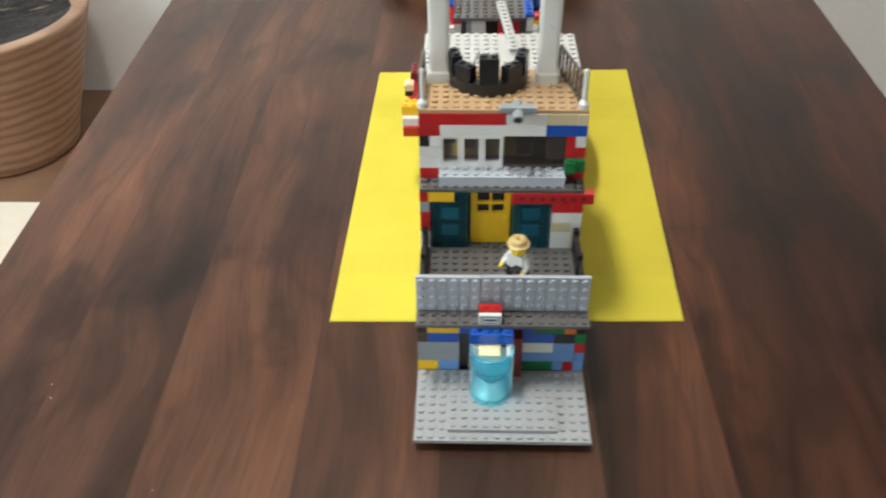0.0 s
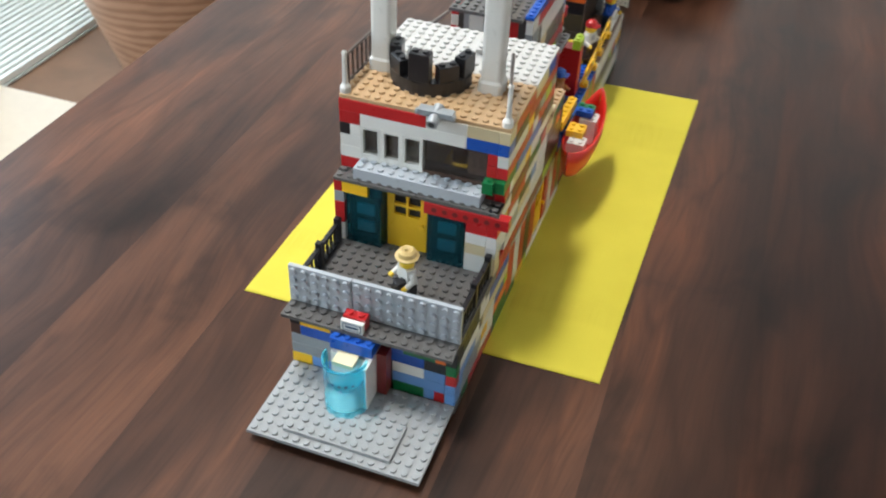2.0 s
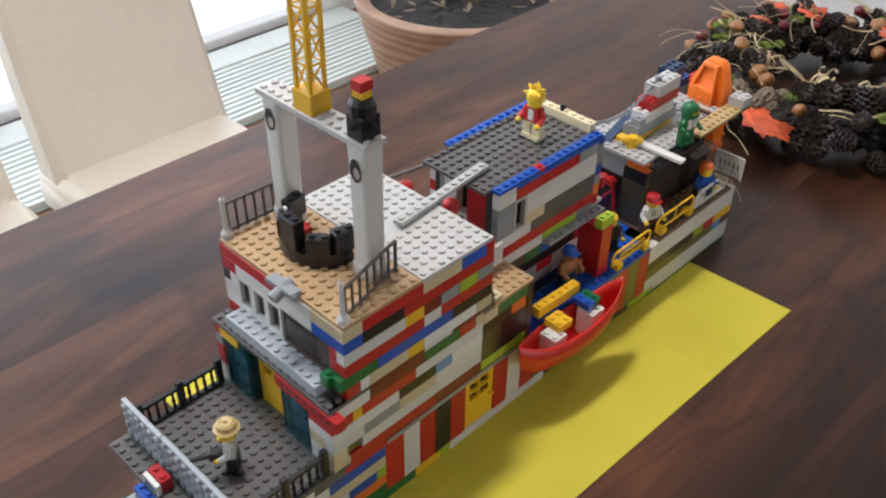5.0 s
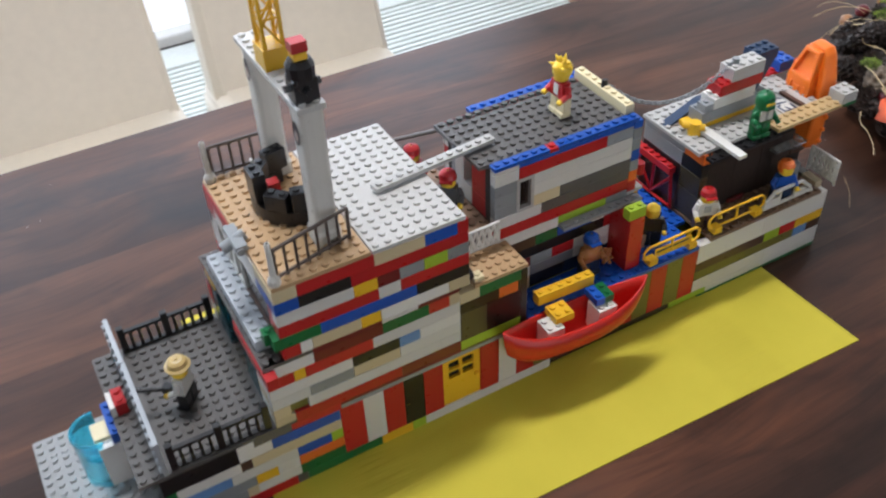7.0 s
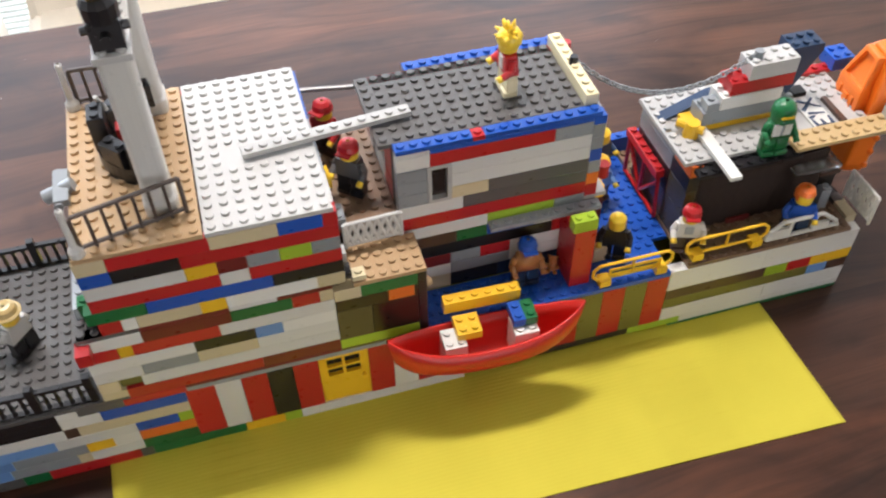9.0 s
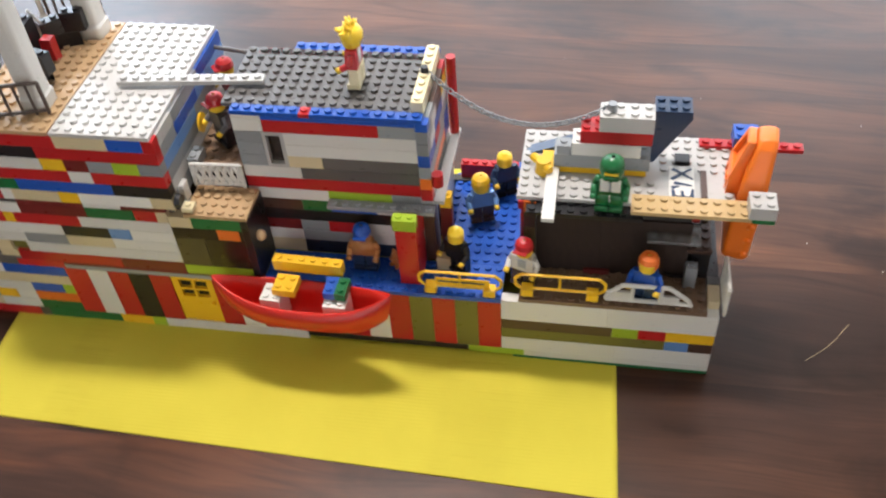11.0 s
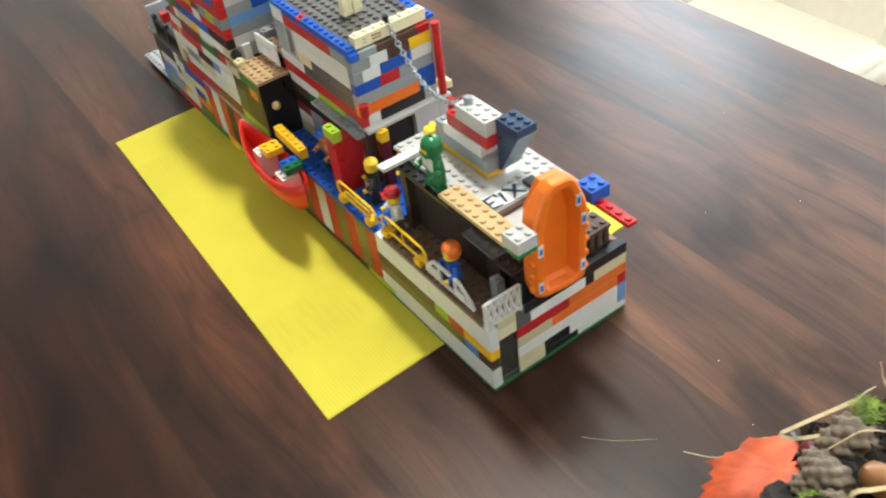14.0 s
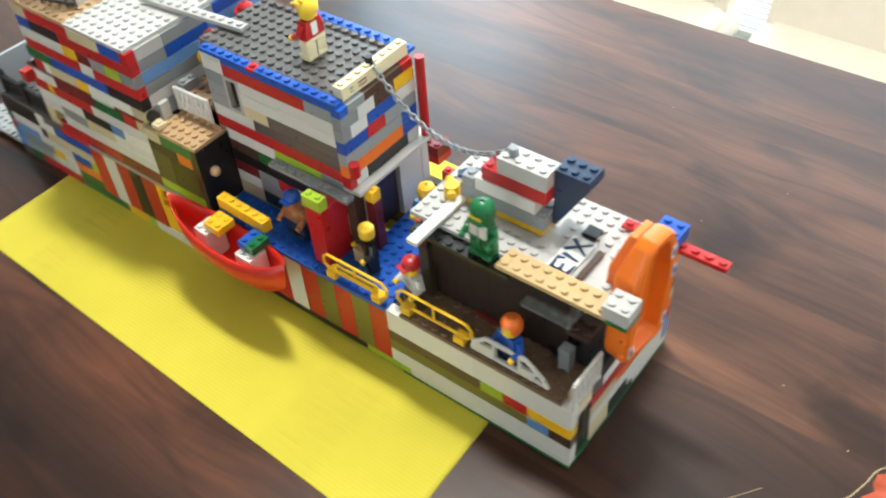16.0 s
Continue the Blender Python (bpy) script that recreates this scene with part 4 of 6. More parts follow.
# ---- masts, rails and fittings of the ship ----
def mast(cx, cy, z0, z1):
    """White tapered support column with a flared foot and an oval badge."""
    bm = bmesh.new()
    seg = 20

    def ring(z, sx, sy):
        out = []
        for i in range(seg):
            a = 2 * math.pi * i / seg
            c, s = math.cos(a), math.sin(a)
            k = 0.42
            out.append(bm.verts.new((sx * U * math.copysign(abs(c) ** k, c), sy * U * math.copysign(abs(s) ** k, s), z * P)))
        return out
    rings = [ring(z0, 1.2, 1.1), ring(z0 + 2.6, 1.2, 1.1), ring(z0 + 3.2, 1.02, 0.98), ring(z0 + 6, 0.98, 0.95), ring(z1 - 5, 1.05, 0.98), ring(z1, 1.15, 1.0)]
    for a, b in zip(rings[:-1], rings[1:]):
        for i in range(seg):
            bm.faces.new((a[i], a[(i + 1) % seg], b[(i + 1) % seg], b[i]))
    bm.faces.new(rings[-1])
    bm.faces.new(rings[0][::-1])
    ob = part("mast", bm, plastic("W"), ship, "white plastic column with an oval badge")
    ob.location = (cx * U, cy * U, 0)
    bm = bmesh.new()
    cz = (z1 - 5) * P
    vs = [bm.verts.new((0.0 + 0.62 * U * math.cos(2 * math.pi * i / 20), -1.03 * U, cz + 1.0 * U * math.sin(2 * math.pi * i / 20))) for i in range(20)]
    bm.faces.new(vs)
    vs = [bm.verts.new((0.12 * U + 0.36 * U * math.cos(2 * math.pi * i / 16), -1.05 * U, cz - 0.2 * U + 0.5 * U * math.sin(2 * math.pi * i / 16))) for i in range(16)]
    bm.faces.new(vs).material_index = 1
    part("badge", bm, [plastic("K"), plastic("X")], ob)
    return ob


mast(4.4, 27.1, 58, 88)
mast(-6.2, 27.3, 58, 88)
plate(-7.4, 5.6, 26.0, 28.2, 88, 89.2, "L", "cross_beam", label="light grey plate joining the two columns")


def crane_tower():
    brick(-2.6, -0.4, 26.1, 28.1, 89.2, 93.5, "Y", ship, name="crane_foot")
    bm = bmesh.new()
    x0, x1, y0, y1 = -2.3 * U, -0.7 * U, 26.4 * U, 27.8 * U
    zb, zt = 93.5 * P, 126 * P
    for x in (x0, x1):
        for y in (y0, y1):
            box_into(bm, x - 0.0011, x + 0.0011, y - 0.0011, y + 0.0011, zb, zt)
    n = 6
    for k in range(n):
        a, b = zb + (zt - zb) * k / n, zb + (zt - zb) * (k + 1) / n
        for (p, q) in (((x0, y0), (x1, y0)), ((x1, y0), (x1, y1)), ((x1, y1), (x0, y1)), ((x0, y1), (x0, y0))):
            tube_into(bm, [(p[0], p[1], a), (q[0], q[1], b)] if k % 2 else [(q[0], q[1], a), (p[0], p[1], b)], 0.0008, 5)
            tube_into(bm, [(p[0], p[1], b), (q[0], q[1], b)], 0.0008, 5)
    part("crane_tower", bm, plastic("Y"), ship, "yellow lattice crane tower")


crane_tower()


def lookout():
    bm = bmesh.new()
    box_into(bm, 3.5 * U, 5.2 * U, 26.2 * U, 28 * U, 89.2 * P, 94 * P, 0.0004)
    lathe_into(bm, [(0.0, 0.0301 * 0), (1.0 * U, 0), (1.05 * U, 2.5 * P), (0.8 * U, 3.6 * P), (0.001, 3.6 * P)], (4.35 * U, 27.1 * U, 93.6 * P), 12)
    for dx, dy in ((1, 0), (-1, 0), (0, -1), (0, 1)):
        a = Vector((4.35 * U, 27.1 * U, 92 * P))
        cyl_into(bm, a, a + Vector((dx * 1.35 * U, dy * 1.35 * U, 0)), 0.0026, 0.0022, 10)
    ob = part("lookout", bm, plastic("K"), ship, "black round lookout block on the column top")
    brick(3.8, 4.9, 26.6, 27.6, 97.2, 98.6, "Y", ob)
    brick(3.8, 4.9, 26.5, 27.7, 98.6, 100.6, "R", ob)


lookout()


def barred_rail(a, b, z, h, key, n):
    a, b = Vector((a[0] * U, a[1] * U, z * P)), Vector((b[0] * U, b[1] * U, z * P))
    up = Vector((0, 0, h * P))
    bm = bmesh.new()
    tube_into(bm, [a, a + up, b + up, b], 0.0013, 6)
    rail = part("barred_rail", bm, plastic(key), ship, "dark brown barred rail on the roof")
    bm = bmesh.new()
    tube_into(bm, [a + up * 0.12, b + up * 0.12], 0.0013, 6)
    part("foot_bar", bm, plastic(key), rail)
    for i in range(1, n - 1):
        bm = bmesh.new()
        p = a.lerp(b, i / (n - 1))
        tube_into(bm, [p, p + up], 0.0010, 6)
        part("bar", bm, plastic(key), rail)
    return rail


COLOURS["Z"] = (0.075, 0.055, 0.045)
barred_rail((7.4, 21.9), (5.7, 28.6), 58.2, 7.4, "Z", 8)
barred_rail((-7.9, 22.1), (-7.7, 27.6), 58.2, 7.4, "Z", 7)
for x, y in ((7.5, 21.6), (-7.6, 21.7)):
    bm = bmesh.new()
    lathe_into(bm, [(0.5 * U, 0), (0.5 * U, 1.2 * P), (0.25 * U, 2.2 * P), (0.2 * U, 9 * P), (0.26 * U, 9.3 * P), (0.2 * U, 9.8 * P), (0.001, 9.9 * P)], (x * U, y * U, 58 * P), 10)
    part("flag_post", bm, plastic("W"), ship, "slim white post on the roof corner")


def turret():
    """A low ring of black castle blocks, open to the back."""
    cx, cy = -1.4, 27.3
    bm = bmesh.new()
    r0, r1 = 2.8 * U, 3.9 * U
    lathe_into(bm, [(r0, 58 * P), (r1, 58 * P), (r1, 61.3 * P), (r0, 61.3 * P), (r0, 58 * P)], (cx * U, cy * U, 0), 22, (185, 355))
    bmesh.ops.remove_doubles(bm, verts=bm.verts[:], dist=1e-7)
    ring = part("turret_ring", bm, plastic("K"), ship, "black ring of castle blocks on the roof")
    for ang, top in ((192, 66), (228, 65.0), (270, 68), (312, 65), (348, 66)):
        bm = bmesh.new()
        box_into(bm, -0.95 * U, 0.95 * U, -0.55 * U, 0.55 * U, 61.3 * P, top * P, 0.0004)
        for dx in (-0.5, 0.5):
            stud_into(bm, dx * U, 0, top * P, 10)
        ob = part("battlement", bm, plastic("K"), ring)
        ob.matrix_basis = Matrix.Translation(((cx + 3.3 * math.cos(radians(ang))) * U, (cy + 3.3 * math.sin(radians(ang))) * U, 0)) @ Matrix.Rotation(radians(ang + 90), 4, "Z")
    brick(-2.3, -1.3, 24.9, 25.9, 58, 63.5, "R", ring)
    bm = bmesh.new()
    tube_into(bm, [((-3.2) * U, 24.8 * U, 63 * P), (-2.4 * U, 24.2 * U, 69 * P)], 0.0012, 6)
    part("lever", bm, plastic("L"), ring)


turret()


def bow_gun():
    bm = bmesh.new()
    box_into(bm, -0.3 * U, 2.9 * U, 20.3 * U, 21.3 * U, 58.2 * P, 59.6 * P, 0.0003)
    cyl_into(bm, (1.3 * U, 21.6 * U, 59.2 * P), (1.3 * U, 19.6 * U, 57.4 * P), 0.5 * U, 0.5 * U, 14)
    cyl_into(bm, (-0.5 * U, 20.6 * U, 58.6 * P), (3.1 * U, 20.6 * U, 58.6 * P), 0.3 * U, 0.3 * U, 12)
    ob = part("bow_gun", bm, plastic("S"), ship, "grey cross-shaped gun at the roof edge")
    # flat black disc stands for the shaded hollow of the barrel
    bm = bmesh.new()
    cyl_into(bm, (1.3 * U, 19.62 * U, 57.42 * P), (1.3 * U, 19.55 * U, 57.36 * P), 0.3 * U, 0.3 * U, 12)
    part("bore", bm, plastic("K"), ob)


bow_gun()

# boarding plank lying from roof to roof
bm = bmesh.new()
box_into(bm, -6.15 * U, 6.15 * U, -0.5 * U, 0.5 * U, 0, P, 0.0002)
for i in range(12):
    stud_into(bm, (i - 5.5) * 1.02 * U, 0, P)
ob = part("boarding_plank", bm, plastic("L"), ship, "light grey studded plank bridging the two roofs")
ob.matrix_basis = Matrix.Translation((0.85 * U, 38.9 * U, 58.7 * P)) @ Matrix.Rotation(math.atan2(12.3, -1.2), 4, "Z")


def yellow_rail(y0, y1, z, x=7.55, sign_marks=True):
    bm = bmesh.new()
    a, b = y0 * U, y1 * U
    h = 4.6 * P
    r = 0.0011
    pts = [(0, a + 0.4 * U, 0.6 * P), (0, a, 1.6 * P), (0, a, h - 1.2 * P), (0, a + 0.5 * U, h), (0, b - 0.5 * U, h), (0, b, h - 1.2 * P), (0, b, 1.6 * P), (0, b - 0.4 * U, 0.6 * P)]
    tube_into(bm, pts, r, 8)
    tube_into(bm, [(0, a + 0.4 * U, 0.6 * P), (0, b - 0.4 * U, 0.6 * P)], r, 8)
    tube_into(bm, [(0, (a + b) / 2, 0.6 * P), (0, (a + b) / 2, h)], r * 0.9, 6)
    for y in (a + 1.0 * U, b - 1.0 * U):
        box_into(bm, -0.5 * U, 0.5 * U, y - 0.5 * U, y + 0.5 * U, -0.9 * P, 0.9 * P, 0.0003)
    if sign_marks:
        box_into(bm, -0.0004, 0.0004, a + 1.4 * U, b - 1.0 * U, 1.0 * P, 3.0 * P)
    ob = part("deck_rail", bm, plastic("Y"), ship, "yellow moulded deck rail")
    ob.location = (x * U, 0, z * P)
    if sign_marks:
        bm = bmesh.new()
        box_into(bm, 0.0004, 0.0007, a + 1.6 * U, b - 1.4 * U, 1.9 * P, 2.3 * P)
        part("printed_line", bm, plastic("U"), ob)


yellow_rail(58.0, 65.0, 20.6)
yellow_rail(66.2, 73.6, 22.0, sign_marks=False)


def white_rail():
    """White open frame with sloped ends, like a small vehicle frame set on the wall."""
    bm = bmesh.new()
    y0, y1 = 73.7 * U, 80.6 * U
    ym1, ym2 = y0 + 2.1 * U, y0 + 4.4 * U
    h = 4.8 * P
    tube_into(bm, [(0, y0, 0.4 * P), (0, y0 + 0.1 * U, 1.8 * P), (0, y0 + 1.3 * U, h), (0, ym2 + 0.6 * U, h), (0, y1 - 0.3 * U, 1.6 * P), (0, y1, 0)], 0.0016, 8)
    tube_into(bm, [(0, y0, 0.4 * P), (0, y1, 0.4 * P)], 0.0016, 8)
    for y in (ym1, ym2):
        tube_into(bm, [(0, y, 0.4 * P), (0, y, h)], 0.0016, 8)
    box_into(bm, -0.0012, 0.0012, y0, ym1, 0.4 * P, 2.9 * P, 0.0003)
    box_into(bm, -0.0012, 0.0012, ym2, y1 - 1.0 * U, 0.4 * P, 2.4 * P, 0.0003)
    ob = part("deck_rail", bm, plastic("W"), ship, "white open deck rail with sloped ends")
    ob.location = (7.6 * U, 0, 21.0 * P)


white_rail()
lf = lattice_fence((4.6, 83.2), (8.3, 83.2), 21.0, 7.5, "W", 6)

# red girder before the container
bm = bmesh.new()
box_into(bm, -4.6 * U, 1.4 * U, 65.8 * U, 66.6 * U, 30.5 * P, 32.5 * P, 0.0003)
for i in range(6):
    stud_into(bm, (-4.1 + i) * U, 66.2 * U, 32.5 * P)
girder = part("girder", bm, plastic("R"), ship, "red open girder across the deck")
for a, b in (((-4.4, 30.6), (-4.4, 20)), ((1.2, 30.6), (1.8, 20)), ((-4.4, 20.4), (1.6, 20.4)), ((-4.2, 29), (-1.4, 21)), ((-1.4, 21), (1.2, 29)), ((-1.4, 21), (-1.4, 30.6))):
    bm = bmesh.new()
    tube_into(bm, [(a[0] * U, 66.2 * U, a[1] * P), (b[0] * U, 66.2 * U, b[1] * P)], 0.0015, 6)
    part("brace", bm, plastic("R"), girder)

# gun on the platform
gun = empty("deck_gun", "gun of stacked grey, red and blue bricks on the platform", "toy gun")
gun.location = (0.3 * U, -0.9 * U, 0)
brick(-0.6, 1.4, 68.6, 77, 42.2, 43.8, "Y", gun)
brick(-0.5, 1.5, 69.6, 77.2, 43.8, 47, "S", gun, True)
brick(-0.5, 1.5, 71, 76.4, 47, 50, "W", gun, True)
brick(-0.6, 1.4, 71.6, 77.2, 50, 53, "R", gun, True)
brick(-0.6, 1.4, 73, 77.2, 53, 56.6, "L", gun, True)
brick(0.3, 1.5, 69.8, 70.9, 47, 49.2, "S", gun, True)
bm = bmesh.new()
vs = []
for x in (-1.7 * U, 0.3 * U):
    vs.append([bm.verts.new((x, y * U, z * P)) for y, z in ((77.22, 43.9), (77.5, 43.9), (80.1, 55.0), (80.0, 56.6), (77.22, 56.6))])
for k in range(5):
    bm.faces.new((vs[0][k], vs[0][(k + 1) % 5], vs[1][(k + 1) % 5], vs[1][k]))
bm.faces.new(vs[0][::-1])
bm.faces.new(vs[1])
for i in range(2):
    for j in range(3):
        stud_into(bm, (-1.2 + i) * U, (77.65 + j * 0.93) * U, 56.6 * P)
bmesh.ops.recalc_face_normals(bm, faces=bm.faces[:])
part("sloped_piece", bm, plastic("U"), gun, "dark blue inverted slope")
bm = bmesh.new()
vs = []
for x in (-1.8 * U, -0.7 * U):
    vs.append([bm.verts.new((x, y * U, z * P)) for y, z in ((67.2, 42.2), (73, 42.2), (73, 46.4), (71.5, 46.4))])
for k in range(4):
    bm.faces.new((vs[0][k], vs[0][(k + 1) % 4], vs[1][(k + 1) % 4], vs[1][k]))
bm.faces.new(vs[0][::-1])
bm.faces.new(vs[1])
bmesh.ops.recalc_face_normals(bm, faces=bm.faces[:])
part("sloped_piece", bm, plastic("U"), gun)
bm = bmesh.new()
cyl_into(bm, (1.5 * U, 68.8 * U, 42.2 * P), (1.5 * U, 68.8 * U, 45.5 * P), 0.7 * U, 0.6 * U, 12)
cyl_into(bm, (0.6 * U, 67.9 * U, 44.4 * P), (2.3 * U, 69.4 * U, 44.4 * P), 0.36 * U, 0.36 * U, 10)
part("tap", bm, plastic("Y"), gun, "yellow tap-shaped piece")
brick(1.6, 7.9, 68.2, 69.2, 42.6, 43.6, "W", ship, name="white_plank")
plate(4.3, 6.0, 66.8, 76, 39.6, 40.6, "K", "ledge_plate", label="black studded ledge plate")
# painted panel with hand-drawn dark marks
brick(0.2, 4.1, 77.9, 79.9, 42, 42.5, "W", ship, name="painted_tile")
for x0, y0, x1, y1 in ((3.95, 78.25, 3.95, 79.7), (4.0, 78.3, 3.05, 78.2), (4.0, 79.0, 3.2, 78.9), (4.0, 79.65, 2.95, 79.75), (2.3, 78.3, 2.55, 79.7), (1.9, 78.1, 0.5, 79.7), (0.6, 78.2, 1.8, 79.8), (2.9, 78.1, 2.7, 78.7)):
    bm = bmesh.new()
    a, b = Vector((x0 * U, y0 * U, 42.55 * P)), Vector((x1 * U, y1 * U, 42.55 * P))
    d = (b - a).normalized()
    nrm = Vector((-d.y, d.x, 0)) * 0.0015
    bm.faces.new([bm.verts.new(p) for p in (a - nrm, b - nrm * 0.5, b + nrm * 0.5, a + nrm)])
    part("drawn_mark", bm, plastic("U"), ship)
brick(-1.2, -0.1, 78.4, 79.6, 42.02, 43.0, "K", ship, name="small_tile")
brick(0.8, 4.05, 80.35, 80.85, 42.05, 43, "N", ship, name="small_tile")
# rod and brick behind
rod = brick(-3.3, -2.3, 80.4, 88.7, 42.1, 43.1, "R", ship, True, name="outrigger")
brick(-3.9, -1.9, 83, 85, 43.1, 46.1, "B", ship, True, name="blue_brick")
# brown grating on the quarter
grate = plate(-7, -2.4, 79.6, 82, 25.4, 26.4, "N", "grating", label="dark brown studded grating on posts")
for i in range(5):
    brick(-6.9 + i * 0.95, -6.4 + i * 0.95, 81.4, 81.9, 20, 25.4, "N", grate, name="post")
brick(3.0, 5.4, 76.6, 80.9, 32.6, 33.5, "L", ship, True, name="clear_tile", mat=GLASS)
brick(4.4, 5.3, 80, 81, 20, 26, "S", ship, True, name="hinge_post")
plate(-2, 4.4, 80, 82, 28, 29, "N", "aft_plate")
brick(-2, 4, 80.4, 82, 20, 28, "K", ship, name="aft_locker")
brick(-7.9, -7, 59.5, 65, 19.2, 24, "R", ship, True, name="bulwark_brick")
brick(-7.9, -7, 65, 69.5, 19.2, 24, "B", ship, True, name="bulwark_brick")
brick(4.1, 5.1, 59.1, 60.3, 19.2, 23, "T", ship, name="stool_brick")
brick(2.0, 3.0, 59.3, 60.3, 19.2, 33, "M", ship, name="corner_brick")
brick(2.0, 3.0, 59.3, 60.3, 33, 36, "Y", ship, True, name="corner_brick")
plate(4.0, 5.0, 50, 59.2, 35, 36, "S", "eave_plate", label="light grey studded eave plate")
# inner front corner bricks of the well
brick(2.2, 4.0, 38.05, 39.05, 42.2, 44.6, "S", ship, True, name="well_brick")


def link_chain():
    """A small grey chain that sags from the cabin ridge to the gun."""
    a, b = Vector((-0.9 * U, 58.2 * U, 61.0 * P)), Vector((0.8 * U, 72.8 * U, 57.6 * P))
    bm = bmesh.new()
    seg, sub, R, r = 10, 5, 0.0021, 0.00062
    grid = []
    for i in range(seg):
        t = 2 * math.pi * i / seg
        c = Vector((math.cos(t) * R * 1.35, math.sin(t) * R * 0.8, 0))
        o = Vector((math.cos(t), math.sin(t), 0))
        grid.append([bm.verts.new(c + o * r * math.cos(2 * math.pi * j / sub) + Vector((0, 0, r * math.sin(2 * math.pi * j / sub)))) for j in range(sub)])
    for i in range(seg):
        for j in range(sub):
            bm.faces.new((grid[i][j], grid[(i + 1) % seg][j], grid[(i + 1) % seg][(j + 1) % sub], grid[i][(j + 1) % sub]))
    chain = empty("chain", "thin grey plastic chain hung between cabin roof and gun", "chain")
    first = part("link", bm, plastic("S"), chain, smooth=True)
    n = 34
    pos = [a.lerp(b, i / n) - Vector((0, 0, 0.027 * 4 * (i / n) * (1 - i / n))) for i in range(n + 1)]
    for i in range(n):
        d = pos[i + 1] - pos[i]
        m = Matrix.Translation((pos[i] + pos[i + 1]) / 2) @ d.to_track_quat("X", "Z").to_matrix().to_4x4() @ Matrix.Rotation(radians(90 if i % 2 else 0) + 0.3, 4, "X")
        ob = first if i == 0 else new("link", first.data)
        ob.parent = chain
        ob.matrix_basis = m
    bm = bmesh.new()
    cyl_into(bm, (-0.9 * U, 58.1 * U, 60.3 * P), (-0.9 * U, 58.1 * U, 62 * P), 0.35 * U, 0.3 * U, 10)
    part("end_ring", bm, plastic("K"), chain)
    bm = bmesh.new()
    cyl_into(bm, (0.8 * U, 73.0 * U, 56.7 * P), (0.8 * U, 73.0 * U, 58.4 * P), 0.42 * U, 0.36 * U, 10)
    part("end_ring", bm, plastic("S"), chain)


link_chain()


# ---- boats ----
def canoe():
    root = empty("toy_canoe", "red plastic canoe loaded with coloured bricks beside the hull", "toy boat")
    bm = bmesh.new()
    L, W2, n = 7.95 * U, 1.9 * U, 28
    outer, inner = [], []
    for i in range(n + 1):
        s = -1 + 2 * i / n
        wdt = W2 * max(0.02, (1 - abs(s) ** 2.4)) ** 0.8
        top = (9.4 + 3.8 * abs(s) ** 2.8) * P
        bot = (0.6 + 4.8 * abs(s) ** 5) * P
        yy = s * L
        prof = []
        for k in range(9):
            a = math.pi * k / 8
            cx, cz = math.cos(a), math.sin(a)
            prof.append((wdt * math.copysign(abs(cx) ** 0.7, cx), yy * (1 - 0.07 * cz), top - (top - bot) * cz ** 0.75))
        outer.append([bm.verts.new(p) for p in prof])
        inner.append([bm.verts.new((p[0] * 0.86 if wdt > 0.002 else p[0] * 0.3, p[1] * 0.985, p[2] + (0.0011 * math.sin(math.pi * k / 8)))) for k, p in enumerate(prof)])
    for i in range(n):
        for k in range(8):
            bm.faces.new((outer[i][k], outer[i + 1][k], outer[i + 1][k + 1], outer[i][k + 1]))
            bm.faces.new((inner[i][k + 1], inner[i + 1][k + 1], inner[i + 1][k], inner[i][k]))
        bm.faces.new((outer[i][0], inner[i][0], inner[i + 1][0], outer[i + 1][0]))
        bm.faces.new((outer[i][8], outer[i + 1][8], inner[i + 1][8], inner[i][8]))
    bmesh.ops.recalc_face_normals(bm, faces=bm.faces[:])
    part("shell", bm, simple("red_canoe_plastic", (0.62, 0.022, 0.012), 0.32, 60, 0.05), root, smooth=True)
    for a in ((-1.1, 0.9, -3.6, -1.8, 1.6, 9.6, "W", True), (-1.1, 0.9, 2.0, 4.0, 1.6, 9.6, "W", True), (-1.6, 0.4, -2.5, -0.5, 9.8, 11.8, "Y", True), (-1.7, 0.3, 2.0, 3.0, 10.2, 12.2, "B", True)):
        brick(*a[:6], a[6], root, a[7])
    brick(-1.7, 0.3, 3.0, 4.0, 10.2, 12.2, "G", root, True)
    brick(-2.9, -1.9, -3.0, 3.2, 11.6, 14.6, "Y", root, True)
    root.matrix_basis = Matrix.Translation((10.0 * U, 48.2 * U, 11.4 * P)) @ Matrix.Rotation(radians(-2.0), 4, "Z")
    return root


canoe()


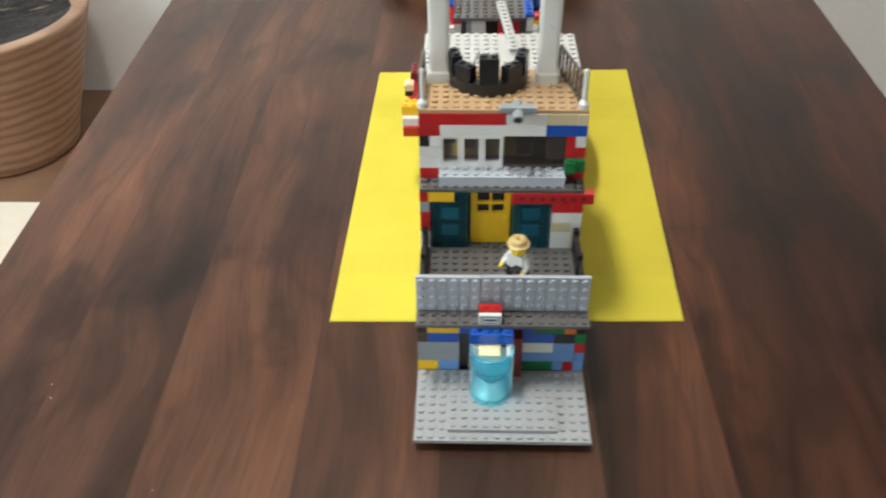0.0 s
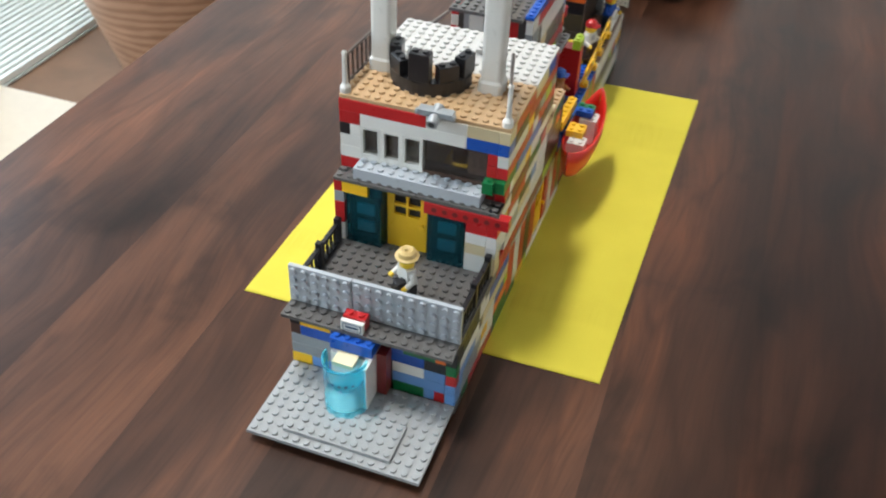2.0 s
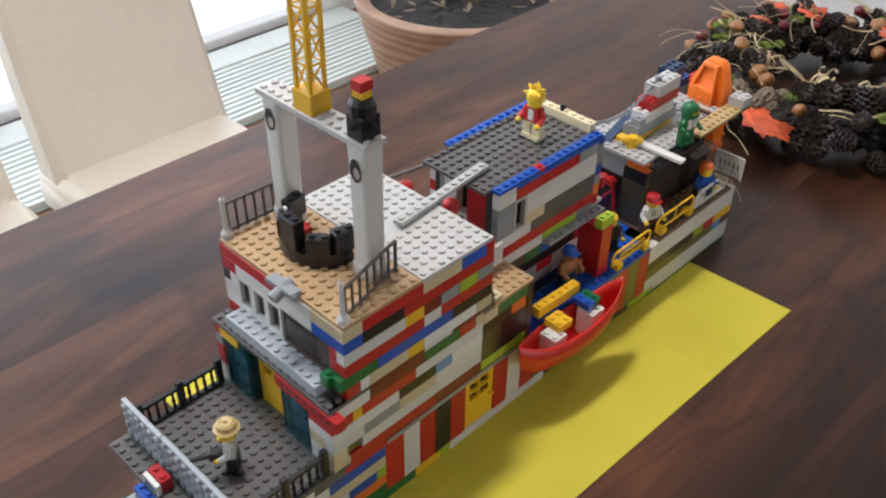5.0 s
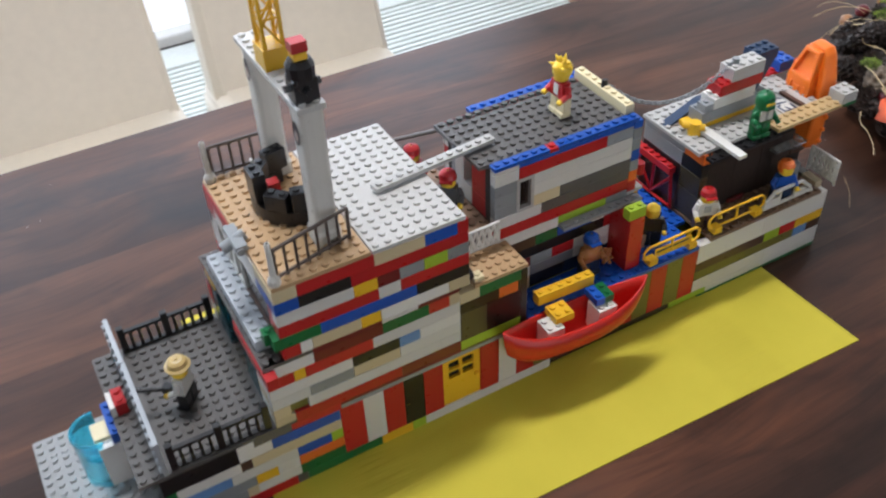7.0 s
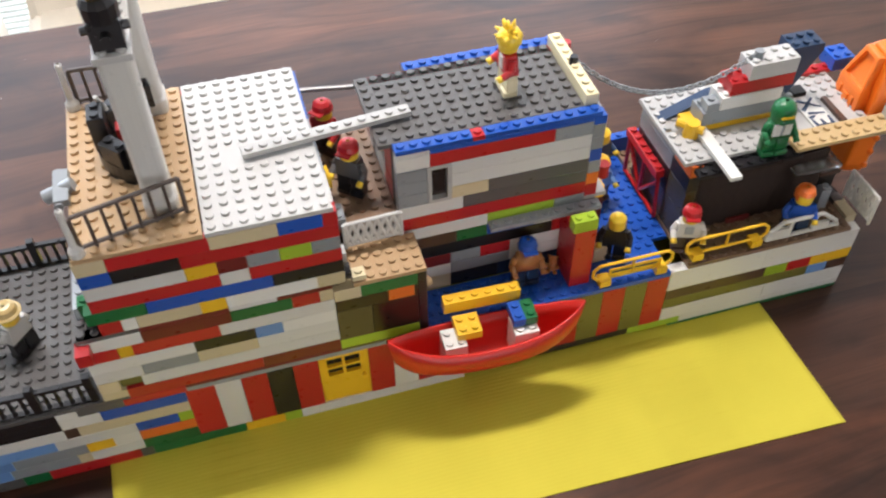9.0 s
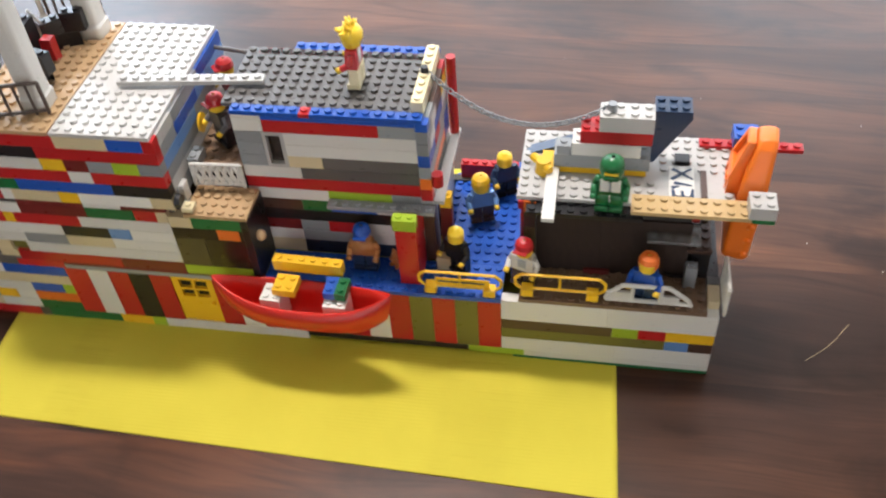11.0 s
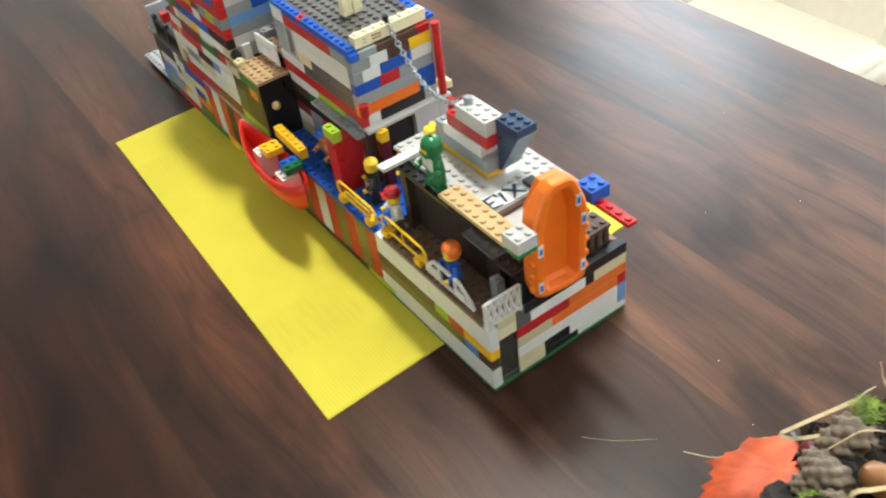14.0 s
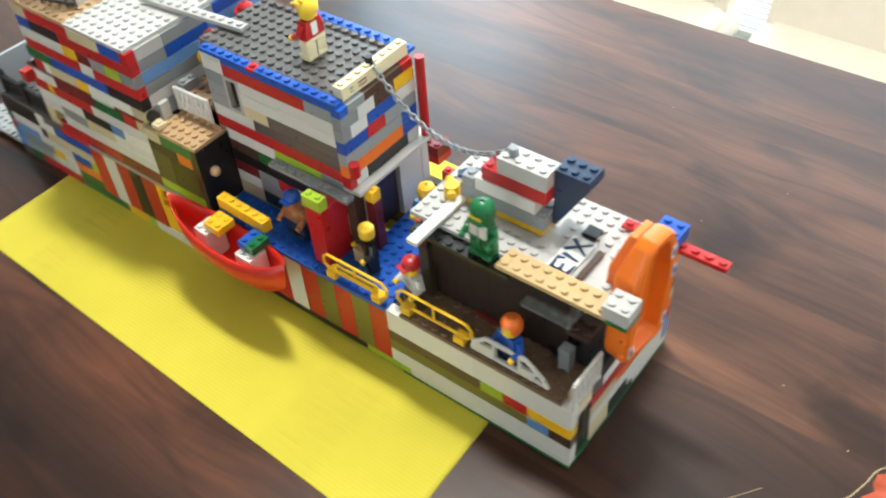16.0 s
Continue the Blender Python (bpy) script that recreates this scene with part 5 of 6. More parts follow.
def lifeboat():
    root = empty("toy_lifeboat", "orange plastic rescue boat standing upright against the stern", "toy boat")
    bm = bmesh.new()
    # outline across (u) and along (v); the bow points up
    out = [(-2.45, 0.35), (-1.75, 0), (1.75, 0), (2.45, 0.35), (2.62, 1.2), (2.62, 7.9), (2.45, 8.7), (1.5, 11.1), (0.9, 11.7), (-0.9, 11.7), (-1.5, 11.1), (-2.45, 8.7), (-2.62, 7.9), (-2.62, 1.2)]
    levels = [(0.90, -1.25, 0.2), (0.97, -1.0, 0.1), (1.0, 0.1, 0.0), (1.0, 0.5, 0.0), (0.90, 0.85, 0.15), (0.66, 0.80, 0.9), (0.56, 0.05, 1.2), (0.48, -0.30, 1.6)]
    rings = []
    for k, d, inset in levels:
        rings.append([bm.verts.new((u * k * U, (d + (0.22 * max(0.0, v - 8.6) if d < -0.5 else 0.0)) * U, (5.2 + (v - 5.2) * (1 - inset * 0.14)) * U)) for u, v in out])
    for a, b in zip(rings[:-1], rings[1:]):
        for i in range(len(out)):
            j = (i + 1) % len(out)
            bm.faces.new((a[i], a[j], b[j], b[i]))
    bm.faces.new(rings[0][::-1])
    bm.faces.new(rings[-1])
    bmesh.ops.recalc_face_normals(bm, faces=bm.faces[:])
    bmesh.ops.bevel(bm, geom=[e for e in bm.edges], offset=0.0009, segments=2, affect="EDGES", profile=0.6)
    orange = simple("orange_rubber_plastic", (0.90, 0.19, 0.012), 0.38, 50, 0.05)
    hull = part("shell", bm, orange, root, smooth=True)
    # wedge on the underside: a square step below, a sloped face with a long recess above
    bm = bmesh.new()
    prof = ((-1.0, 5.2, 1.75), (-2.15, 5.2, 1.75), (-2.15, 8.2, 1.7), (-1.3, 11.3, 1.0), (-0.7, 11.3, 1.0))
    vs = [[bm.verts.new((sgn * u * U, d * U, v * U)) for d, v, u in prof] for sgn in (-1, 1)]
    faces = [bm.faces.new((vs[0][k], vs[0][(k + 1) % 5], vs[1][(k + 1) % 5], vs[1][k])) for k in range(5)]
    bm.faces.new(vs[0][::-1])
    bm.faces.new(vs[1])
    bmesh.ops.recalc_face_normals(bm, faces=bm.faces[:])
    bmesh.ops.inset_region(bm, faces=[faces[2]], thickness=0.55 * U, depth=0.0)
    low = bmesh.ops.extrude_face_region(bm, geom=[faces[2]])
    bmesh.ops.delete(bm, geom=[faces[2]], context="FACES_ONLY")
    for e in low["geom"]:
        if isinstance(e, bmesh.types.BMVert):
            e.co += Vector((0, 0.35 * U, -0.15 * U))
    bmesh.ops.recalc_face_normals(bm, faces=bm.faces[:])
    bmesh.ops.bevel(bm, geom=[e for e in bm.edges], offset=0.0006, segments=2, affect="EDGES", profile=0.6)
    wedge = part("keel_wedge", bm, orange, root, smooth=True)
    for u0, u1, v0, v1 in ((-1.1, -0.8, 5.9, 7.5), (0.8, 1.1, 5.9, 7.5), (-0.35, 0.35, 6.2, 7.3)):
        bm = bmesh.new()
        box_into(bm, u0 * U, u1 * U, -2.27 * U, -2.1 * U, v0 * U, v1 * U, 0.0002)
        part("embossed_bar", bm, orange, wedge)
    for u in (-2.1, 2.1):
        for v in (1.2, 2.7, 4.2, 5.7, 7.2):
            bm = bmesh.new()
            cyl_into(bm, (u * U * 1.18, 0.35 * U, v * U), (u * U * 1.36, 0.42 * U, v * U), 0.34 * U, 0.22 * U, 8)
            part("grab_knob", bm, orange, hull)
    for u, v in ((-2.08, 1.9), (2.08, 1.5), (-2.08, 7.0), (2.08, 5.6), (-1.55, 9.2)):
        bm = bmesh.new()
        box_into(bm, (u - 0.24) * U, (u + 0.24) * U, 0.80 * U, 0.89 * U, (v - 0.6) * U, (v + 0.6) * U)
        dec = part("decal", bm, plastic("W"), hull, "white and blue decal")
        bm = bmesh.new()
        box_into(bm, (u - 0.14) * U, (u + 0.14) * U, 0.885 * U, 0.905 * U, (v - 0.35) * U, (v + 0.25) * U)
        part("decal_bar", bm, plastic("B"), dec)
    root.matrix_basis = Matrix.Translation((1.45 * U, 84.3 * U, 25.4 * P)) @ Matrix.Rotation(radians(-6), 4, "Z") @ Matrix.Rotation(radians(-2), 4, "X")
    return root


lifeboat()

# ---- toy figures ----
def toy_figure(x, y, z, turn, legs, torso, arms, skin, hat="", hat_key="K", label="", extra="", legs_pose="stand"):
    """A small jointed brick figure as one mesh; x, y in studs, z in plates."""
    keys = []

    def slot(k):
        if k not in keys:
            keys.append(k)
        return keys.index(k)
    bm = bmesh.new()

    def paint(k, fn):
        before = set(bm.faces)
        fn()
        i = slot(k)
        for f in bm.faces:
            if f not in before:
                f.material_index = i
                f.smooth = k == skin
    mm = 0.001
    for s in (-1, 1):
        paint(legs, lambda: box_into(bm, s * 4.0 * mm - 3.7 * mm, s * 4.0 * mm + 3.7 * mm, -3.9 * mm, 3.6 * mm, 0, 3.4 * mm, 0.0004))
        paint(legs, lambda: box_into(bm, s * 4.0 * mm - 3.7 * mm, s * 4.0 * mm + 3.7 * mm, -2.4 * mm, 3.6 * mm, 3.2 * mm, 11.5 * mm, 0.0005))
    paint(legs, lambda: box_into(bm, -7.7 * mm, 7.7 * mm, -2.6 * mm, 3.4 * mm, 11.2 * mm, 13.6 * mm, 0.0005))

    def torso_fn():
        b, t = (7.7 * mm, 3.6 * mm, 13.6 * mm), (5.7 * mm, 3.2 * mm, 24.4 * mm)
        lo = [bm.verts.new((sx * b[0], sy * b[1], b[2])) for sx, sy in ((-1, -1), (1, -1), (1, 1), (-1, 1))]
        hi = [bm.verts.new((sx * t[0], sy * t[1], t[2])) for sx, sy in ((-1, -1), (1, -1), (1, 1), (-1, 1))]
        for k in range(4):
            bm.faces.new((lo[k], lo[(k + 1) % 4], hi[(k + 1) % 4], hi[k]))
        bm.faces.new(hi)
        bm.faces.new(lo[::-1])
    paint(torso, torso_fn)
    for s in (-1, 1):
        sh, el, wr = Vector((s * 6.6 * mm, 0, 22.6 * mm)), Vector((s * 8.9 * mm, -0.6 * mm, 17.5 * mm)), Vector((s * 8.6 * mm, -5.4 * mm, 14.6 * mm))
        paint(arms, lambda: tube_into(bm, [sh, el, wr], 1.9 * mm, 8))
        paint(skin, lambda: cyl_into(bm, wr, wr + (wr - el).normalized() * 3.0 * mm, 1.7 * mm, 1.9 * mm, 8))
    paint(skin, lambda: lathe_into(bm, [(0.001 * mm, 24.4 * mm), (3.4 * mm, 24.4 * mm), (4.9 * mm, 25.6 * mm), (5.1 * mm, 26.6 * mm), (5.1 * mm, 31.6 * mm), (4.6 * mm, 33.0 * mm), (2.6 * mm, 33.2 * mm), (2.6 * mm, 34.8 * mm), (0.001 * mm, 34.8 * mm)], (0, 0, 0), 16))
    if hat == "cap":
        paint(hat_key, lambda: lathe_into(bm, [(5.6 * mm, 30 * mm), (5.8 * mm, 31.5 * mm), (5.0 * mm, 34.4 * mm), (3.0 * mm, 36.0 * mm), (0.001, 36.4 * mm)], (0, 0, 0), 16))
        paint(hat_key, lambda: box_into(bm, -4.2 * mm, 4.2 * mm, -7.8 * mm, -3.0 * mm, 30.2 * mm, 31.4 * mm, 0.0004))
    elif hat == "brim":
        paint(hat_key, lambda: lathe_into(bm, [(5.2 * mm, 32.4 * mm), (7.6 * mm, 32.0 * mm), (7.9 * mm, 32.8 * mm), (6.4 * mm, 33.6 * mm), (5.6 * mm, 36.6 * mm), (3.8 * mm, 37.8 * mm), (0.001, 37.2 * mm)], (0, 0, 0), 18))
    elif hat == "helmet":
        paint(hat_key, lambda: lathe_into(bm, [(5.9 * mm, 24.6 * mm), (6.6 * mm, 27 * mm), (6.9 * mm, 31 * mm), (5.9 * mm, 34.6 * mm), (3.4 * mm, 36.6 * mm), (0.001, 37.2 * mm)], (0, 0.3 * mm, 0), 18, (-60, 240)))
        paint("F", lambda: box_into(bm, -3.8 * mm, 3.8 * mm, -6.3 * mm, -4.0 * mm, 28.4 * mm, 30.2 * mm, 0.0004))
        paint(hat_key, lambda: box_into(bm, -4.2 * mm, 4.2 * mm, -6.7 * mm, -4.0 * mm, 25.0 * mm, 28.2 * mm, 0.0006))
        paint(hat_key, lambda: lathe_into(bm, [(5.9 * mm, 30.6 * mm), (6.9 * mm, 31 * mm), (5.9 * mm, 34.6 * mm), (3.4 * mm, 36.6 * mm), (0.001, 37.2 * mm)], (0, 0.3 * mm, 0), 18))
    elif hat == "hair":
        paint(hat_key, lambda: lathe_into(bm, [(5.2 * mm, 27.0 * mm), (6.0 * mm, 28.5 * mm), (6.1 * mm, 32.4 * mm), (4.8 * mm, 35.4 * mm), (2.4 * mm, 36.6 * mm), (0.001, 36.8 * mm)], (0, 0.8 * mm, 0), 14, (-40, 220)))
        paint(hat_key, lambda: lathe_into(bm, [(5.4 * mm, 31.8 * mm), (6.0 * mm, 32.6 * mm), (4.8 * mm, 35.4 * mm), (2.4 * mm, 36.6 * mm), (0.001, 36.8 * mm)], (0, 0.4 * mm, 0), 14))
    elif hat == "spiky":
        paint(hat_key, lambda: lathe_into(bm, [(5.2 * mm, 28.0 * mm), (6.4 * mm, 30.0 * mm), (6.6 * mm, 34.0 * mm), (4.8 * mm, 37.0 * mm), (0.001, 38.6 * mm)], (0, 0.6 * mm, 0), 14))
        rnd = random.Random(5)
        for k in range(14):
            a, e = rnd.uniform(0, 6.28), rnd.uniform(0.1, 1.4)
            d = Vector((math.cos(a) * math.cos(e), math.sin(a) * math.cos(e), math.sin(e)))
            c = Vector((0, 0.6 * mm, 33.4 * mm))
            paint(hat_key, lambda: cyl_into(bm, c + d * 4.5 * mm, c + d * 9.2 * mm, 1.9 * mm, 0.3 * mm, 6))
    if extra == "rifle":
        paint("K", lambda: tube_into(bm, [(3 * mm, -2 * mm, 15.5 * mm), (11.5 * mm, -25 * mm, 18.5 * mm)], 1.7 * mm, 8))
        paint("K", lambda: box_into(bm, 1.6 * mm, 7.6 * mm, -11 * mm, -4.4 * mm, 13.6 * mm, 18.6 * mm, 0.0005))
    elif extra == "shield":
        c = Vector((-9.5 * mm, -7.6 * mm, 14 * mm))
        paint("Y", lambda: cyl_into(bm, c, c + Vector((-1.2 * mm, -1.2 * mm, 0)), 6.4 * mm, 5.8 * mm, 18))
        paint("C", lambda: cyl_into(bm, c + Vector((-1.2 * mm, -1.2 * mm, 0)), c + Vector((-1.9 * mm, -1.9 * mm, 0)), 4.6 * mm, 3.2 * mm, 18))
    elif extra == "vest":
        for sx in (-1, 1):
            paint("W", lambda: box_into(bm, min(sx * 0.7, sx * 5.6) * mm, max(sx * 0.7, sx * 5.6) * mm, -4.5 * mm, 3.9 * mm, 15.6 * mm, 23.8 * mm, 0.0004))
        paint("S", lambda: box_into(bm, -1.5 * mm, 1.5 * mm, -4.0 * mm, -3.3 * mm, 15.6 * mm, 22.0 * mm, 0.0003))
    elif extra == "stripe":
        paint("W", lambda: box_into(bm, -2.4 * mm, 2.4 * mm, -4.0 * mm, 4.0 * mm, 15.0 * mm, 23.0 * mm, 0.0003))
    elif extra == "print":
        paint("H", lambda: box_into(bm, -2.6 * mm, 2.6 * mm, -4.0 * mm, -3.3 * mm, 16.5 * mm, 22.5 * mm, 0.0003))
    bmesh.ops.recalc_face_normals(bm, faces=bm.faces[:])
    ob = part("toy_figure", bm, [plastic(k) for k in keys], None)
    ob.matrix_basis = Matrix.Translation((x * U, y * U, z * P + 0.0005)) @ Matrix.Rotation(radians(turn), 4, "Z") @ Matrix.Diagonal((1.12, 1.12, 1.12, 1))
    return tagged(ob, label, "toy figure", "toy figures on the ship")


COLOURS["F"] = (0.88, 0.60, 0.04)
COLOURS["h"] = (0.52, 0.38, 0.15)
COLOURS["J"] = (0.48, 0.20, 0.06)
toy_figure(1.5, 13.7, 21.3, -40, "K", "W", "W", "F", "brim", "h", "toy figure with white shirt and tan brimmed hat on deck", "rifle")
toy_figure(-0.3, 52.6, 58.3, 0, "E", "R", "R", "F", "spiky", "F", "red and white toy figure with spiky yellow hair", "stripe")
toy_figure(5.2, 73.3, 41.1, 86, "G", "G", "G", "G", "helmet", "G", "toy figure all in green with white vest on the platform", "vest")
toy_figure(6.2, 66.8, 20.3, 70, "N", "W", "W", "F", "cap", "R", "toy figure with white shirt and red cap behind the rail", "print")
toy_figure(6.85, 76.8, 20.0, 72, "U", "B", "B", "F", "hair", "O", "toy figure in blue with orange hair by the stern rail")
toy_figure(4.9, 60.9, 19.5, 60, "K", "K", "K", "F", "", "K", "black-clad toy figure with bare yellow head on blue deck")
toy_figure(-1.6, 62.2, 19.5, 110, "N", "A", "A", "F", "hair", "Y", "blue toy figure with blonde hair on the blue deck")
toy_figure(-5.3, 63.9, 19.5, 120, "K", "U", "U", "F", "", "K", "dark blue toy figure with bare yellow head by the rail")
toy_figure(5.5, 52.9, 19.5, 88, "U", "J", "J", "J", "cap", "B", "toy figure in brown with blue cap in the side recess")
toy_figure(0.5, 40.3, 42.5, 50, "K", "D", "D", "F", "cap", "R", "grey toy figure with red cap and round shield", "shield")
toy_figure(-4.6, 39.4, 42.5, 40, "N", "R", "R", "F", "cap", "R", "toy figure in red with red cap in the well")


def toy_bear():
    bm = bmesh.new()
    mm = 0.0016
    for c, r in (((0, 0, 3.4), 3.2), ((0, -0.4, 8.4), 2.8), ((-2, 0.2, 10.6), 1.1), ((2, 0.2, 10.6), 1.1), ((-3, -1.6, 4.6), 1.3), ((3, -1.6, 4.6), 1.3), ((-2, -2.6, 1.4), 1.4), ((2, -2.6, 1.4), 1.4), ((0, -2.8, 7.8), 1.2)):
        r_ = bmesh.ops.create_uvsphere(bm, u_segments=10, v_segments=7, radius=r * mm)
        for v in r_["verts"]:
            v.co += Vector(c) * mm
    ob = part("toy_bear", bm, plastic("J"), None, smooth=True)
    ob.matrix_basis = Matrix.Translation((4.95 * U, 55.5 * U, 19.6 * P)) @ Matrix.Rotation(radians(60), 4, "Z") @ Matrix.Diagonal((0.75, 0.75, 0.75, 1))
    tagged(ob, "tiny brown plastic bear on the blue side deck", "toy bear")


toy_bear()


# ---- chairs along the window side ----
def dining_chair(y):
    root = empty("dining_chair", "cream leather dining chair pushed up to the table", "chair", "chairs along the table")
    bm = bmesh.new()
    box_into(bm, -0.50, 0.005, -0.18, 0.18, -0.10, 0.0, 0.022)
    bmesh.ops.bevel(bm, geom=[e for e in bm.edges if e.calc_length() > 0.05], offset=0.006, segments=2, affect="EDGES")
    part("seat", bm, LEATHER, root, smooth=True)
    bm = bmesh.new()
    n = 10
    prev = None
    for i in range(n + 1):
        f = i / n
        z = -0.02 + 0.58 * f
        x = -0.438 - 0.11 * f - 0.015 * math.sin(f * math.pi)
        wd = 0.172 - 0.012 * f
        th = 0.034 * (1 - 0.35 * f)
        ring = [bm.verts.new(p) for p in ((x - th, -wd, z), (x + th * 0.6, -wd, z), (x + th, -wd + 0.014, z), (x + th, wd - 0.014, z), (x + th * 0.6, wd, z), (x - th, wd, z))]
        if prev:
            for k in range(6):
                bm.faces.new((prev[k], prev[(k + 1) % 6], ring[(k + 1) % 6], ring[k]))
        else:
            bm.faces.new(ring[::-1])
        prev = ring
    bm.faces.new(prev)
    bmesh.ops.recalc_face_normals(bm, faces=bm.faces[:])
    part("backrest", bm, LEATHER, root)
    legm = simple("dark_chair_leg_wood", (0.06, 0.03, 0.02), 0.4, 60, 0.2)
    for lx in (-0.46, -0.03):
        for ly in (-0.15, 0.15):
            bm = bmesh.new()
            box_into(bm, lx - 0.018, lx + 0.018, ly - 0.018, ly + 0.018, -0.46, -0.098, 0.002)
            part("leg", bm, legm, root)
    root.matrix_basis = Matrix.Translation((-0.565, y, -0.285))
    return root


chair = dining_chair(0.565)
for y in (0.155, -0.25):
    copy_thing(chair, Matrix.Translation((-0.565, y, -0.285)))


# ---- plant pot ----
def plant_pot():
    root = empty("plant_pot", "large tapered brown pot with wavy stripes and dark soil", "plant pot")
    m, nt, b = nodes_of("striped_brown_ceramic")
    v = mapped(nt, (1, 1, 1))
    w = nt.nodes.new("ShaderNodeTexWave")
    w.wave_type, w.bands_direction = "BANDS", "Z"
    w.inputs["Scale"].default_value, w.inputs["Distortion"].default_value, w.inputs["Detail"].default_value = 9.0, 6.0, 3
    w.inputs["Detail Scale"].default_value = 0.7
    nt.links.new(v.outputs[0], w.inputs["Vector"])
    n = noise_node(nt, v, 18, 5)
    c1 = ramp_node(nt, w.outputs[0], [(0.1, (0.31, 0.175, 0.105)), (0.5, (0.40, 0.235, 0.145)), (0.9, (0.45, 0.28, 0.18))])
    c2 = ramp_node(nt, n.outputs[0], [(0.3, (0.82, 0.80, 0.78)), (0.7, (1.05, 1.05, 1.05))])
    mx = mix_node(nt, c1.outputs[0], c2.outputs[0], 1.0, "MULTIPLY")
    nt.links.new(mx.outputs[2], b.inputs["Base Color"])
    b.inputs["Roughness"].default_value = 0.5
    bm = bmesh.new()
    lathe_into(bm, [(0.001, 0.0), (0.120, 0.0), (0.128, 0.012), (0.132, 0.05), (0.160, 0.22), (0.188, 0.40), (0.200, 0.475), (0.203, 0.488), (0.198, 0.495), (0.180, 0.495), (0.174, 0.485), (0.168, 0.44), (0.001, 0.44)], (0, 0, 0), 56)
    part("pot", bm, m, root, smooth=True)
    bm = bmesh.new()
    rnd = random.Random(3)
    rings = []
    for i in range(9):
        r = 0.169 * i / 8
        rings.append([bm.verts.new((r * math.cos(2 * math.pi * k / 40), r * math.sin(2 * math.pi * k / 40), 0.455 + rnd.uniform(-0.006, 0.008))) for k in range(40)])
    for a, c in zip(rings[:-1], rings[1:]):
        for k in range(40):
            bm.faces.new((a[k], a[(k + 1) % 40], c[(k + 1) % 40], c[k]))
    part("soil", bm, simple("dark_soil", (0.035, 0.030, 0.028), 0.9, 160, 0.6, 0.004), root)
    bm = bmesh.new()
    pts = [Vector((0.01, 0.02, 0.45))]
    for k in range(7):
        pts.append(pts[-1] + Vector((rnd.uniform(-0.006, 0.008), rnd.uniform(-0.006, 0.006), 0.06)))
    for k in range(len(pts) - 1):
        cyl_into(bm, pts[k], pts[k + 1], 0.024 - 0.0015 * k, 0.0225 - 0.0015 * k, 10)
    part("stem", bm, simple("grey_brown_bark", (0.12, 0.09, 0.07), 0.9, 60, 0.4, 0.003), root)
    bm = bmesh.new()
    for k in range(26):
        a, r = rnd.uniform(0, 6.28), rnd.uniform(0.03, 0.15)
        c = Vector((r * math.cos(a), r * math.sin(a), 0.464))
        d = Vector((rnd.uniform(-1, 1), rnd.uniform(-1, 1), 0.2)).normalized() * rnd.uniform(0.010, 0.026)
        e = d.cross(Vector((0, 0, 1))).normalized() * 0.005
        bm.faces.new([bm.verts.new(c + q) for q in (-d, e, d, -e)])
    litter = part("dry_leaves", bm, simple("dry_leaf", (0.20, 0.15, 0.10), 0.8, 40, 0.3), root)
    litter["kind"] = "stuff"
    root.matrix_basis = Matrix.Translation((-1.25, 1.655, FLOOR_Z + 0.001)) @ Matrix.Diagonal((1.43, 1.43, 0.76, 1))


plant_pot()


